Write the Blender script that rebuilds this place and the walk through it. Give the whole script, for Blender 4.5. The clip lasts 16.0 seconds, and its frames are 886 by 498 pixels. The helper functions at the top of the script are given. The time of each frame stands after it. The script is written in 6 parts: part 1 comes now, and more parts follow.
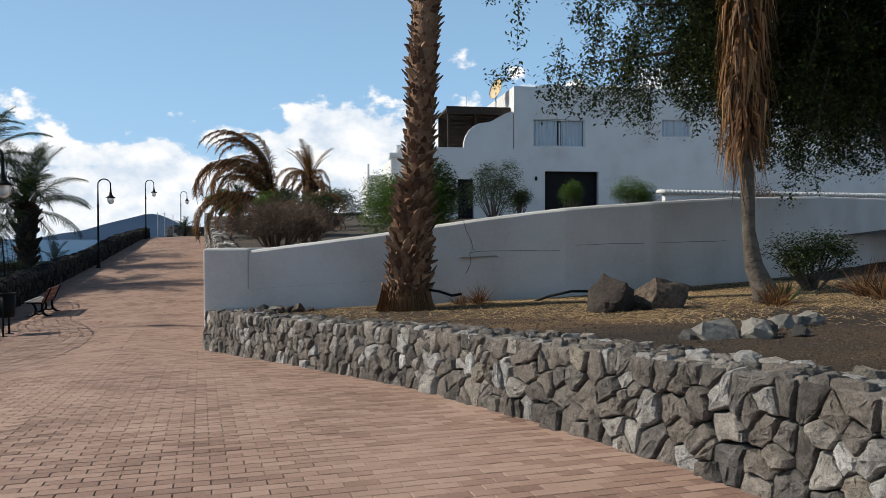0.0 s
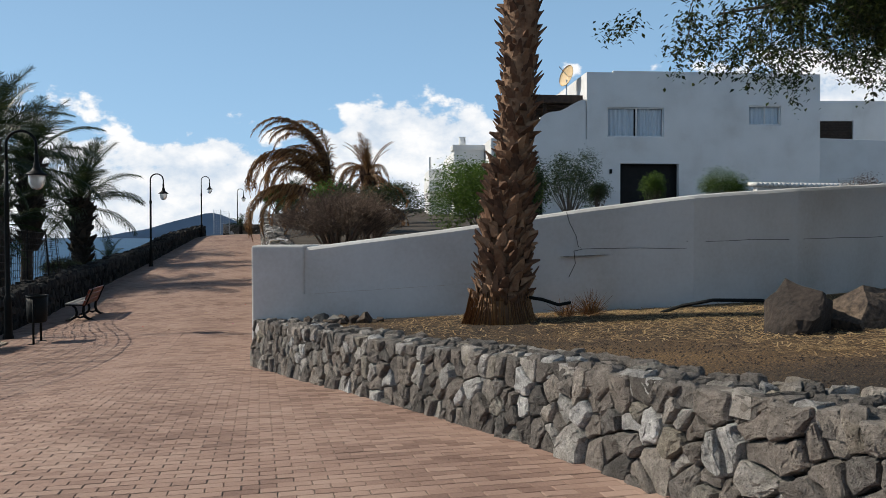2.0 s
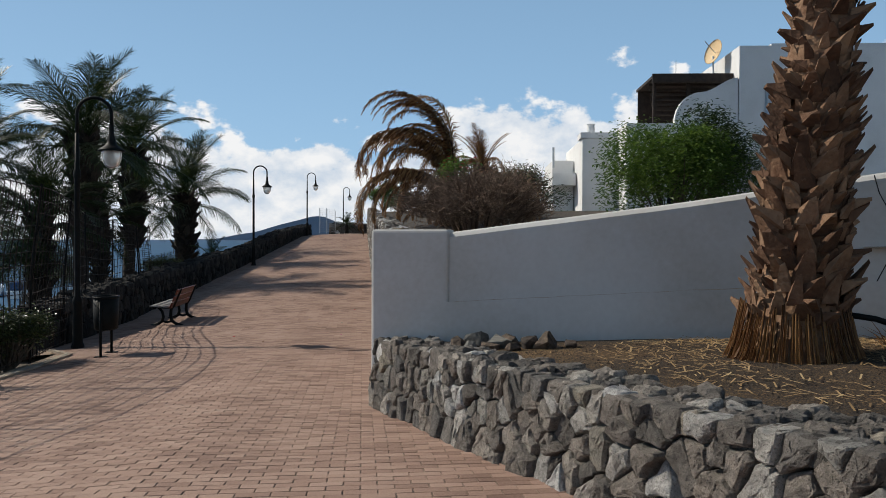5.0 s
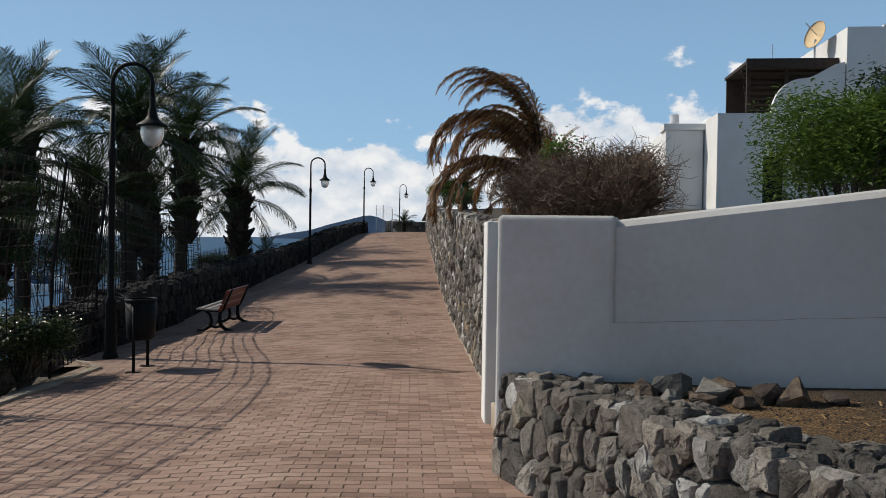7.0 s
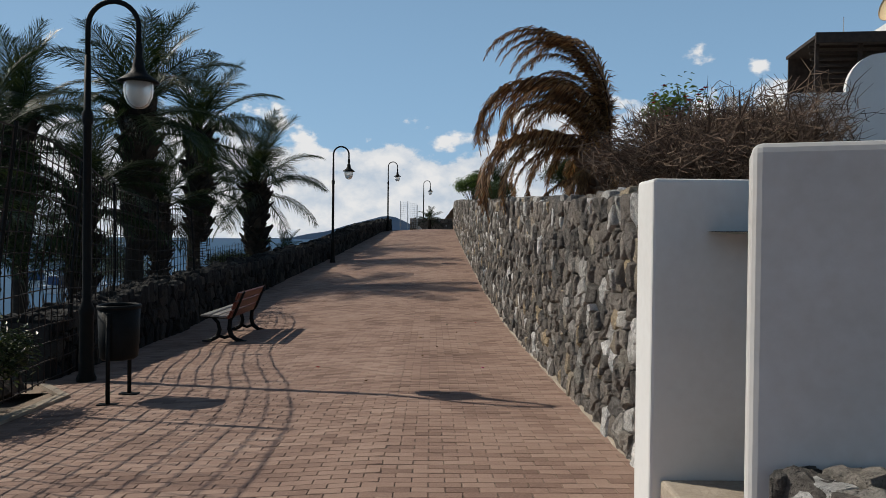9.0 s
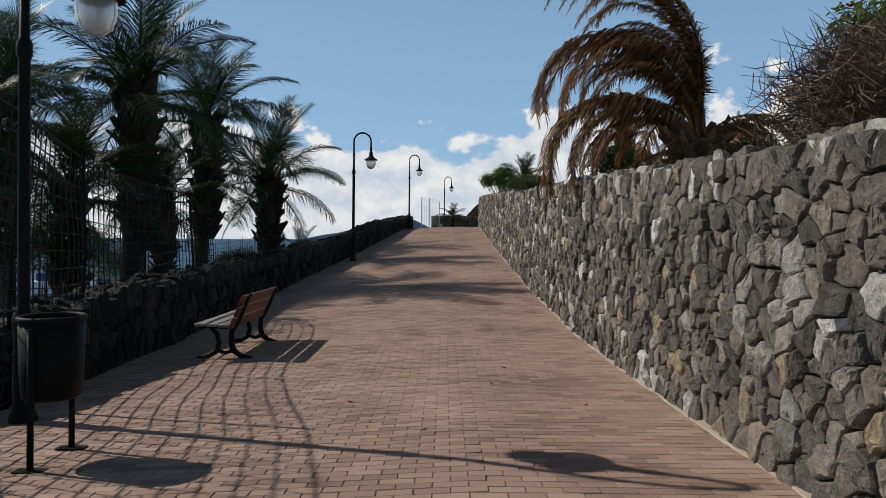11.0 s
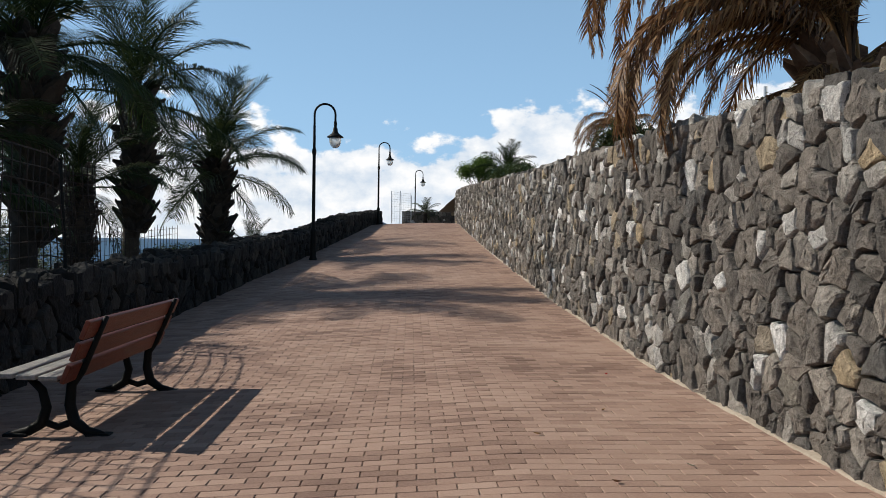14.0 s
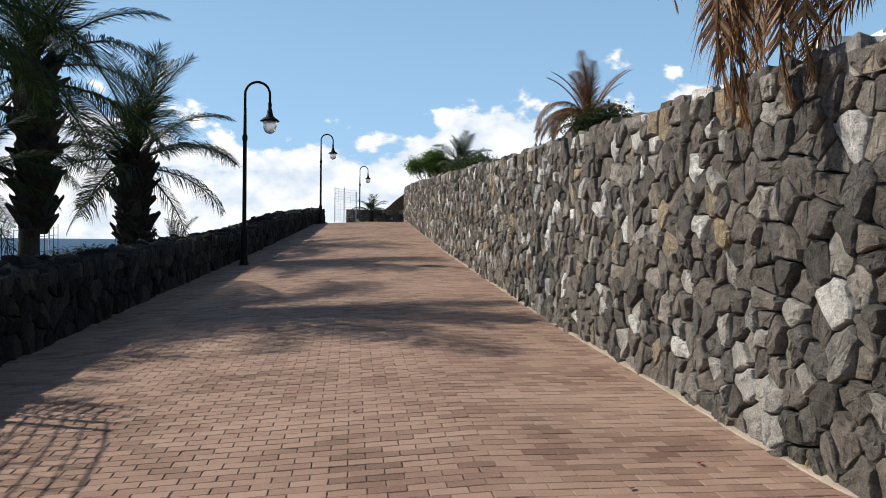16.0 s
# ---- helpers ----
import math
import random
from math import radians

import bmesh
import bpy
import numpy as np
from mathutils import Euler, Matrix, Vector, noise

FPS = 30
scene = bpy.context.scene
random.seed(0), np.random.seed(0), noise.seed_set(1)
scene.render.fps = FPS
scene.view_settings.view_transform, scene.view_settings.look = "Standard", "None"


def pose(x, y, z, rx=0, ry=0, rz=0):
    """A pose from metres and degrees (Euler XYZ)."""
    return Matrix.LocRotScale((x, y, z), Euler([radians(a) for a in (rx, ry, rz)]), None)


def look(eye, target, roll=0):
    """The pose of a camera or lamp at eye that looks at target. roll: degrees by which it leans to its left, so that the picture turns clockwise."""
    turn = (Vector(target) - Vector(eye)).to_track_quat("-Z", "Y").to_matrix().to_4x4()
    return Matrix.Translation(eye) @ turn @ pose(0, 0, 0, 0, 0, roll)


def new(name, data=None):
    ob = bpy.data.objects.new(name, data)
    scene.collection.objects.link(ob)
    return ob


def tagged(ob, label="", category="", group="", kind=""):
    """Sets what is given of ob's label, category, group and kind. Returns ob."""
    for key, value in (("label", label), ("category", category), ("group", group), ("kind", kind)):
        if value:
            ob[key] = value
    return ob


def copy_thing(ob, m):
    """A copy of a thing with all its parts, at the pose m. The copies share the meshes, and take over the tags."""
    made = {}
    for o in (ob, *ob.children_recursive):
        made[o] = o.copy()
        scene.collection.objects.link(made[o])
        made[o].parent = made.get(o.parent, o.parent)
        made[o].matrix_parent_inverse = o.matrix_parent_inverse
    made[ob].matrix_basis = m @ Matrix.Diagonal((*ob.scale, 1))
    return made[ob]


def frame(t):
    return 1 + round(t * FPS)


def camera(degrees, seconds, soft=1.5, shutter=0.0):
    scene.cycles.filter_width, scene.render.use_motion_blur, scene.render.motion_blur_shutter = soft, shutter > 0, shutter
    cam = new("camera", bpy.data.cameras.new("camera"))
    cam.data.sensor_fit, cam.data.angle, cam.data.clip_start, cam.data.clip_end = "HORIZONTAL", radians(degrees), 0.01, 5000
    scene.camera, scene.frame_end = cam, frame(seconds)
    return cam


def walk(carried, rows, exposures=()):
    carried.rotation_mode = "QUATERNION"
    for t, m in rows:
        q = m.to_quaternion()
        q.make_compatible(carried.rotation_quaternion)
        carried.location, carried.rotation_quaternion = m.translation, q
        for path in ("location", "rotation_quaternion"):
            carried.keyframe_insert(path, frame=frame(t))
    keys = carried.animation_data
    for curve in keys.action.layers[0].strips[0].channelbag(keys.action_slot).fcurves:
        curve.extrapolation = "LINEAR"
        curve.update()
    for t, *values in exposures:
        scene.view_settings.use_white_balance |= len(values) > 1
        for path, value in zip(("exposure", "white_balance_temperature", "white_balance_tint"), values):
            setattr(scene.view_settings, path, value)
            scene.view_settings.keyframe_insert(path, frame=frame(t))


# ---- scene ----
cam = camera(58.9, 16.0, soft=0.8)
PATH = [
    (0, (0.284, -1.164, 2.044), (0.875, 0.746, 2.01), -0.1),
    (0.5, (0.368, -0.471, 2.041), (0.923, 1.45, 2.007), -0.0),
    (1, (0.419, 0.167, 2.028), (0.934, 2.099, 1.994), -0.0),
    (1.5, (0.463, 0.831, 1.999), (0.949, 2.771, 1.965), -0.1),
    (2, (0.442, 1.485, 1.975), (0.9, 3.432, 1.938), -0.1),
    (2.5, (0.458, 2.157, 1.944), (0.885, 4.111, 1.908), -0.0),
    (3, (0.434, 2.859, 1.915), (0.817, 4.822, 1.881), -0.0),
    (3.5, (0.4, 3.528, 1.884), (0.729, 5.501, 1.851), 0.1),
    (4, (0.387, 4.218, 1.865), (0.658, 6.199, 1.832), 0.1),
    (4.2, (0.364, 4.488, 1.822), (0.619, 6.471, 1.791), -0.1),
    (6.3, (-0.102, 7.292, 1.695), (0.017, 9.288, 1.668), 1.1),
    (6.5, (-0.171, 7.546, 1.698), (-0.069, 9.543, 1.671), 0.9),
    (7, (-0.277, 8.185, 1.64), (-0.199, 10.183, 1.612), 0.9),
    (7.5, (-0.454, 8.892, 1.587), (-0.39, 10.89, 1.559), 0.9),
    (8, (-0.584, 9.565, 1.544), (-0.534, 11.564, 1.516), 0.9),
    (8.2, (-0.625, 9.866, 1.543), (-0.578, 11.865, 1.515), 0.9),
    (10.3, (-1.165, 12.896, 1.309), (-1.166, 14.895, 1.282), 0.5),
    (10.5, (-1.23, 13.178, 1.331), (-1.234, 15.178, 1.305), 0.6),
    (11, (-1.367, 13.94, 1.282), (-1.372, 15.939, 1.256), 0.6),
    (11.5, (-1.409, 14.741, 1.251), (-1.413, 16.741, 1.225), 0.7),
    (12, (-1.483, 15.542, 1.193), (-1.487, 17.542, 1.169), 0.8),
    (12.5, (-1.508, 16.321, 1.174), (-1.511, 18.32, 1.149), 0.7),
    (13, (-1.628, 17.107, 1.121), (-1.626, 19.107, 1.097), 0.7),
    (13.5, (-1.714, 17.848, 1.085), (-1.667, 19.847, 1.061), 0.7),
    (14, (-1.787, 18.589, 1.102), (-1.703, 20.587, 1.079), 0.8),
    (14.5, (-1.824, 19.299, 1.096), (-1.69, 21.294, 1.073), 0.6),
    (15, (-1.83, 20.065, 1.115), (-1.649, 22.057, 1.091), 0.5),
    (15.5, (-1.867, 20.782, 1.133), (-1.656, 22.771, 1.11), 0.5),
    (16, (-1.926, 21.536, 1.136), (-1.697, 23.522, 1.113), 0.6),
]
walk(cam, [(t, look(eye, target, roll)) for t, eye, target, roll in PATH], [(0.0, 0.18), (2.0, 0.12), (4.0, -0.01), (7.0, -0.10), (8.0, -0.20), (10.5, -0.24), (11.5, -0.08), (12.5, -0.03), (13.5, 0.08), (14.5, 0.16), (16.0, 0.23)])

# ---- light ----
SUN_ELEV = radians(38.7)
SUN_WAY = Vector((-0.899, 0.438, 0)) * math.cos(SUN_ELEV) + Vector((0, 0, math.sin(SUN_ELEV)))
world = bpy.data.worlds.new("world")
scene.world = world
world.use_nodes = True
wn = world.node_tree
sky = wn.nodes.new("ShaderNodeTexSky")
sky.sky_type = "NISHITA"
sky.sun_disc = False
sky.sun_elevation = SUN_ELEV
sky.sun_rotation = math.atan2(SUN_WAY.x, SUN_WAY.y)
sky.air_density, sky.dust_density, sky.ozone_density = 1.0, 0.3, 1.3
wn.links.new(sky.outputs[0], wn.nodes["Background"].inputs[0])
wn.nodes["Background"].inputs[1].default_value = 0.042
sun_data = bpy.data.lights.new("sun", "SUN")
sun_data.energy, sun_data.angle, sun_data.color = 5.0, radians(0.53), (1.0, 0.93, 0.81)
sun = new("sun", sun_data)
sun.matrix_world = look(SUN_WAY * 100, (0, 0, 0))


# ---- materials ----
def material(name, stops, rough=0.8, scale=6.0, detail=6.0, bump=0.2, bump_scale=40.0, pieces=0.0, metal=0.0, coords="Object", fine=0.35, stretch=(1, 1, 1), through_light=0.0, spec=0.3, depth=0.02):
    """A surface whose colour runs over stops: a broad and a fine noise, and a step from piece to piece."""
    m = bpy.data.materials.new(name)
    m.use_nodes = True
    nt = m.node_tree
    nodes, link = nt.nodes, nt.links.new
    bsdf = nodes["Principled BSDF"]
    tc = nodes.new("ShaderNodeTexCoord")
    mp = nodes.new("ShaderNodeMapping")
    mp.inputs["Scale"].default_value = stretch
    if coords == "World":
        geo = nodes.new("ShaderNodeNewGeometry")
        link(geo.outputs["Position"], mp.inputs["Vector"])
    else:
        link(tc.outputs[coords], mp.inputs["Vector"])
    broad, small = nodes.new("ShaderNodeTexNoise"), nodes.new("ShaderNodeTexNoise")
    broad.inputs["Scale"].default_value, broad.inputs["Detail"].default_value = scale, detail
    small.inputs["Scale"].default_value, small.inputs["Detail"].default_value = bump_scale, 8.0
    for n in (broad, small):
        link(mp.outputs[0], n.inputs["Vector"])
    mix = nodes.new("ShaderNodeMix")
    mix.data_type = "FLOAT"
    mix.inputs[0].default_value = fine
    link(broad.outputs[0], mix.inputs[2])
    link(small.outputs[0], mix.inputs[3])
    value = mix.outputs[0]
    if pieces:
        info, isl = nodes.new("ShaderNodeObjectInfo"), nodes.new("ShaderNodeNewGeometry")
        add, frac = nodes.new("ShaderNodeMath"), nodes.new("ShaderNodeMath")
        frac.operation = "FRACT"
        link(info.outputs["Random"], add.inputs[0])
        link(isl.outputs["Random Per Island"], add.inputs[1])
        link(add.outputs[0], frac.inputs[0])
        both = nodes.new("ShaderNodeMix")
        both.data_type = "FLOAT"
        both.inputs[0].default_value = pieces
        link(value, both.inputs[2])
        link(frac.outputs[0], both.inputs[3])
        value = both.outputs[0]
    ramp = nodes.new("ShaderNodeValToRGB")
    els = ramp.color_ramp.elements
    while len(els) < len(stops):
        els.new(0.5)
    for e, (p, c) in zip(els, stops):
        e.position, e.color = p, (*c, 1)
    link(value, ramp.inputs[0])
    link(ramp.outputs[0], bsdf.inputs["Base Color"])
    bsdf.inputs["Roughness"].default_value = rough
    bsdf.inputs["Metallic"].default_value = metal
    bsdf.inputs["Specular IOR Level"].default_value = spec
    if bump:
        bm = nodes.new("ShaderNodeBump")
        bm.inputs["Strength"].default_value = bump
        bm.inputs["Distance"].default_value = depth
        link(small.outputs[0], bm.inputs["Height"])
        link(bm.outputs[0], bsdf.inputs["Normal"])
    if through_light:
        tr, ms = nodes.new("ShaderNodeBsdfTranslucent"), nodes.new("ShaderNodeMixShader")
        link(ramp.outputs[0], tr.inputs["Color"])
        ms.inputs[0].default_value = through_light
        link(bsdf.outputs[0], ms.inputs[1])
        link(tr.outputs[0], ms.inputs[2])
        link(ms.outputs[0], nodes["Material Output"].inputs["Surface"])
    return m


def stone_material(name, pale, tan, gain):
    """Rubble basalt: each stone has its own shade, most dark, a few pale or tan; pitted and blotched."""
    m = bpy.data.materials.new(name)
    m.use_nodes = True
    nt = m.node_tree
    nodes, link = nt.nodes, nt.links.new
    bsdf = nodes["Principled BSDF"]
    geo, info = nodes.new("ShaderNodeNewGeometry"), nodes.new("ShaderNodeObjectInfo")

    def calc(op, a, b, c=None):
        n = nodes.new("ShaderNodeMath")
        n.operation = op
        for k, v in enumerate((a, b) if c is None else (a, b, c)):
            if isinstance(v, (int, float)):
                n.inputs[k].default_value = v
            else:
                link(v, n.inputs[k])
        return n.outputs[0]

    def grain(scale, detail, rough):
        n = nodes.new("ShaderNodeTexNoise")
        n.inputs["Scale"].default_value, n.inputs["Detail"].default_value, n.inputs["Roughness"].default_value = scale, detail, rough
        link(geo.outputs["Position"], n.inputs["Vector"])
        return n.outputs[0]

    blotch, coarse, fine = grain(5.0, 6, 0.6), grain(17.0, 9, 0.68), grain(70.0, 8, 0.7)
    pits = nodes.new("ShaderNodeTexVoronoi")
    pits.inputs["Scale"].default_value = 62.0
    link(geo.outputs["Position"], pits.inputs["Vector"])
    pit = nodes.new("ShaderNodeMapRange")
    pit.inputs[1].default_value, pit.inputs[2].default_value, pit.inputs[3].default_value, pit.inputs[4].default_value = 0.10, 0.30, 0.0, 1.0
    link(pits.outputs["Distance"], pit.inputs[0])
    each = calc("FRACT", calc("ADD", info.outputs["Random"], geo.outputs["Random Per Island"]), 0.0)
    ramp = nodes.new("ShaderNodeValToRGB")
    els = ramp.color_ramp.elements
    stops = [(0.0, (0.062, 0.057, 0.052)), (0.22, (0.115, 0.102, 0.090)), (0.42, (0.145, 0.126, 0.108)), (0.58, (0.085, 0.080, 0.075)), (0.70, (0.19, 0.168, 0.145)), (0.80, (0.23, 0.215, 0.195)), (0.865, (pale * 0.62, pale * 0.595, pale * 0.56)), (0.915, (pale, pale * 0.975, pale * 0.94)), (0.94, (0.145, 0.138, 0.125)), (0.98, tan), (1.0, (0.16, 0.14, 0.115))]
    while len(els) < len(stops):
        els.new(0.5)
    for e, (p, c) in zip(els, stops):
        e.position, e.color = p, (*(gain * v for v in c), 1)
    link(each, ramp.inputs[0])
    mottle = calc("MULTIPLY_ADD", calc("ADD", calc("MULTIPLY", coarse, 0.6), calc("MULTIPLY", blotch, 0.4)), 3.6, -0.75)
    mottle = calc("MULTIPLY", calc("MAXIMUM", mottle, 0.22), calc("MULTIPLY_ADD", fine, 1.5, 0.30))
    mottle = calc("MULTIPLY", mottle, calc("MULTIPLY_ADD", pit.outputs[0], 0.45, 0.58))
    mix = nodes.new("ShaderNodeMix")
    mix.data_type, mix.blend_type = "RGBA", "MULTIPLY"
    mix.inputs[0].default_value = 1.0
    grey = nodes.new("ShaderNodeCombineXYZ")
    for k in range(3):
        link(mottle, grey.inputs[k])
    link(ramp.outputs[0], mix.inputs[6])
    link(grey.outputs[0], mix.inputs[7])
    link(mix.outputs[2], bsdf.inputs["Base Color"])
    bsdf.inputs["Roughness"].default_value, bsdf.inputs["Specular IOR Level"].default_value = 0.9, 0.2
    bump = nodes.new("ShaderNodeBump")
    bump.inputs["Strength"].default_value, bump.inputs["Distance"].default_value = 1.0, 0.035
    link(calc("ADD", calc("ADD", coarse, calc("MULTIPLY", fine, 0.5)), calc("MULTIPLY", pit.outputs[0], 0.22)), bump.inputs["Height"])
    link(bump.outputs[0], bsdf.inputs["Normal"])
    return m


M_PAVER = material("paver", [(0.27, (0.165, 0.098, 0.074)), (0.5, (0.318, 0.207, 0.158)), (0.75, (0.41, 0.285, 0.222))], 0.85, 0.9, 5, 0.25, 60, pieces=0.26, coords="World", fine=0.3)
M_BED = material("joint_sand", [(0.3, (0.15, 0.11, 0.082)), (0.7, (0.38, 0.29, 0.215))], 0.95, 0.8, 4, 0.3, 80, coords="World")
M_STONE = stone_material("basalt_stone", 0.50, (0.27, 0.21, 0.135), 1.32)
M_GARDENSTONE = stone_material("grey_rubble", 0.33, (0.17, 0.15, 0.12), 1.32)
# parapet stone, its colour darkened to near-black to deepen the parapet's shade
M_SHADED_STONE = material("shaded_stone", [(0.15, (0.007, 0.007, 0.007)), (0.5, (0.017, 0.016, 0.015)), (0.85, (0.060, 0.055, 0.048))], 0.95, 5, 8, 1.0, 30, pieces=0.5, coords="World", fine=0.5)
# white render greyed down, so the garden wall's shade sits in its colour
M_SHADED_WHITE = material("shaded_white_render", [(0.25, (0.40, 0.375, 0.34)), (0.5, (0.52, 0.51, 0.495)), (0.75, (0.61, 0.605, 0.59))], 0.9, 0.7, 9, 0.08, 18, coords="World", fine=0.22)
M_MORTAR = material("dark_mortar", [(0.3, (0.018, 0.017, 0.016)), (0.7, (0.05, 0.047, 0.043))], 0.95, 4, 5, 0.6, 30, coords="World")
M_CEMENT = material("cement_edge", [(0.3, (0.26, 0.21, 0.16)), (0.7, (0.48, 0.41, 0.33))], 0.9, 3, 5, 0.5, 40, coords="World")
M_WHITE = material("white_render", [(0.25, (0.58, 0.565, 0.54)), (0.5, (0.70, 0.695, 0.68)), (0.75, (0.76, 0.755, 0.745))], 0.9, 0.7, 8, 0.06, 18, coords="World", fine=0.2)
M_SOIL = material("dry_mulch", [(0.34, (0.014, 0.011, 0.009)), (0.50, (0.042, 0.030, 0.020)), (0.58, (0.14, 0.085, 0.038)), (0.69, (0.38, 0.23, 0.09))], 0.95, 0.45, 10, 1.0, 75, coords="World", fine=0.58)
M_EARTH = material("dark_earth", [(0.3, (0.03, 0.026, 0.022)), (0.7, (0.10, 0.08, 0.06))], 0.95, 1.5, 8, 0.8, 20, coords="World")
M_BLACK = material("black_paint", [(0.3, (0.006, 0.007, 0.007)), (0.7, (0.011, 0.012, 0.012))], 0.55, 8, 4, 0.15, 60, spec=0.10)
M_WOOD = material("stained_slat", [(0.3, (0.075, 0.018, 0.011)), (0.7, (0.17, 0.042, 0.023))], 0.5, 6, 6, 0.2, 50, pieces=0.2, stretch=(6, 0.6, 6))
M_WOODGREY = material("weathered_slat", [(0.3, (0.16, 0.15, 0.14)), (0.7, (0.34, 0.32, 0.30))], 0.7, 6, 6, 0.25, 50, stretch=(6, 0.6, 6))
M_RUST = material("rusty_wire", [(0.3, (0.010, 0.008, 0.007)), (0.7, (0.035, 0.022, 0.015))], 0.8, 12, 4, 0.2, 80)
M_TRUNK = material("palm_trunk", [(0.25, (0.045, 0.023, 0.014)), (0.5, (0.15, 0.080, 0.046)), (0.75, (0.32, 0.20, 0.12))], 0.9, 5, 8, 0.9, 26, pieces=0.35)
M_TRUNKDARK = material("coconut_trunk", [(0.3, (0.012, 0.010, 0.008)), (0.7, (0.060, 0.046, 0.034))], 0.9, 5, 8, 0.8, 26, pieces=0.3)
M_FROND = material("green_frond", [(0.25, (0.010, 0.020, 0.007)), (0.6, (0.026, 0.045, 0.014)), (0.9, (0.12, 0.12, 0.035))], 0.45, 1.6, 4, 0.0, 30, pieces=0.4, through_light=0.26, spec=0.22)
M_DRYFROND = material("dry_frond", [(0.2, (0.045, 0.022, 0.010)), (0.45, (0.165, 0.072, 0.026)), (0.7, (0.36, 0.195, 0.075)), (0.92, (0.085, 0.065, 0.026))], 0.55, 1.2, 5, 0.0, 30, pieces=0.55, through_light=0.3)
M_LEAF = material("broad_leaf", [(0.2, (0.016, 0.030, 0.010)), (0.55, (0.045, 0.075, 0.020)), (0.9, (0.12, 0.15, 0.045))], 0.35, 1.2, 4, 0.0, 30, pieces=0.5, through_light=0.25, spec=0.5)
M_LEAFDARK = material("dark_leaf", [(0.2, (0.009, 0.017, 0.006)), (0.55, (0.034, 0.054, 0.016)), (0.85, (0.12, 0.14, 0.035))], 0.38, 0.8, 4, 0.0, 30, pieces=0.55, through_light=0.2, spec=0.3)
M_LEAFBRIGHT = material("bright_leaf", [(0.2, (0.045, 0.085, 0.014)), (0.6, (0.10, 0.17, 0.03)), (0.9, (0.21, 0.27, 0.06))], 0.4, 1.2, 4, 0.0, 30, pieces=0.5, through_light=0.42, spec=0.4)
M_TWIG = material("dry_twig", [(0.2, (0.050, 0.034, 0.025)), (0.5, (0.135, 0.088, 0.062)), (0.85, (0.28, 0.20, 0.14))], 0.9, 2.0, 4, 0.0, 30, pieces=0.5)
M_BARK = material("bark", [(0.3, (0.05, 0.04, 0.032)), (0.7, (0.17, 0.14, 0.11))], 0.9, 7, 8, 0.9, 24)
M_STRAW = material("straw", [(0.2, (0.20, 0.125, 0.055)), (0.6, (0.40, 0.27, 0.13)), (0.9, (0.52, 0.40, 0.22))], 0.9, 3, 4, 0.0, 30, pieces=0.6)
M_DARKWOOD = material("dark_timber", [(0.3, (0.015, 0.010, 0.008)), (0.7, (0.05, 0.033, 0.024))], 0.7, 6, 6, 0.3, 40)
# near-black colour that paints the shade inside the house openings
M_INNER_SHADE = material("inner_shade", [(0.3, (0.006, 0.006, 0.007)), (0.7, (0.014, 0.014, 0.015))], 0.8, 3, 4, 0.0, 30)
M_CURTAIN = material("curtain", [(0.3, (0.42, 0.48, 0.53)), (0.7, (0.60, 0.67, 0.73))], 0.8, 3, 4, 0.0, 30, stretch=(8, 8, 0.3))
M_DISH = material("dish_paint", [(0.3, (0.60, 0.42, 0.22)), (0.7, (0.74, 0.56, 0.33))], 0.6, 3, 4, 0.0, 30)
M_TILE = material("roof_tile", [(0.3, (0.50, 0.49, 0.47)), (0.7, (0.76, 0.75, 0.73))], 0.8, 3, 4, 0.2, 30)
M_ROCK = material("garden_rock", [(0.28, (0.014, 0.012, 0.011)), (0.5, (0.055, 0.042, 0.034)), (0.70, (0.19, 0.14, 0.10))], 0.9, 2.2, 8, 1.0, 22, pieces=0.2, coords="World", fine=0.5)
M_ROCKPALE = material("pale_rock", [(0.25, (0.035, 0.034, 0.033)), (0.5, (0.10, 0.098, 0.092)), (0.75, (0.25, 0.235, 0.205))], 0.9, 2.5, 8, 0.9, 22, pieces=0.5, coords="World", fine=0.5)
M_WATER = material("sea_water", [(0.3, (0.030, 0.085, 0.16)), (0.7, (0.05, 0.12, 0.21))], 0.6, 0.02, 6, 0.0, 0.25, coords="World", spec=0.06)
# aerial haze is painted into the hills as a pale blue
M_HAZY_HILL = material("hazy_far_hill", [(0.3, (0.22, 0.27, 0.34)), (0.7, (0.29, 0.34, 0.41))], 1.0, 0.004, 6, 0.0, 0.02, coords="World")
M_HULL = material("boat_hull", [(0.3, (0.70, 0.71, 0.72)), (0.7, (0.80, 0.81, 0.82))], 0.35, 0.5, 4, 0.0, 30)
M_BLUE = material("blue_canvas", [(0.3, (0.02, 0.05, 0.13)), (0.7, (0.04, 0.09, 0.20))], 0.8, 2, 4, 0.0, 30)
M_ALU = material("mast_metal", [(0.3, (0.45, 0.46, 0.47)), (0.7, (0.60, 0.61, 0.62))], 0.4, 3, 4, 0.0, 30, metal=0.7)
M_RED = material("red_flower", [(0.3, (0.45, 0.012, 0.02)), (0.7, (0.62, 0.03, 0.05))], 0.6, 8, 4, 0.0, 30)
M_PINK = material("pink_petal", [(0.3, (0.55, 0.03, 0.22)), (0.7, (0.72, 0.10, 0.36))], 0.6, 8, 4, 0.0, 30)
M_PALEPETAL = material("pale_flower", [(0.3, (0.50, 0.46, 0.36)), (0.7, (0.68, 0.64, 0.52))], 0.6, 8, 4, 0.0, 30)


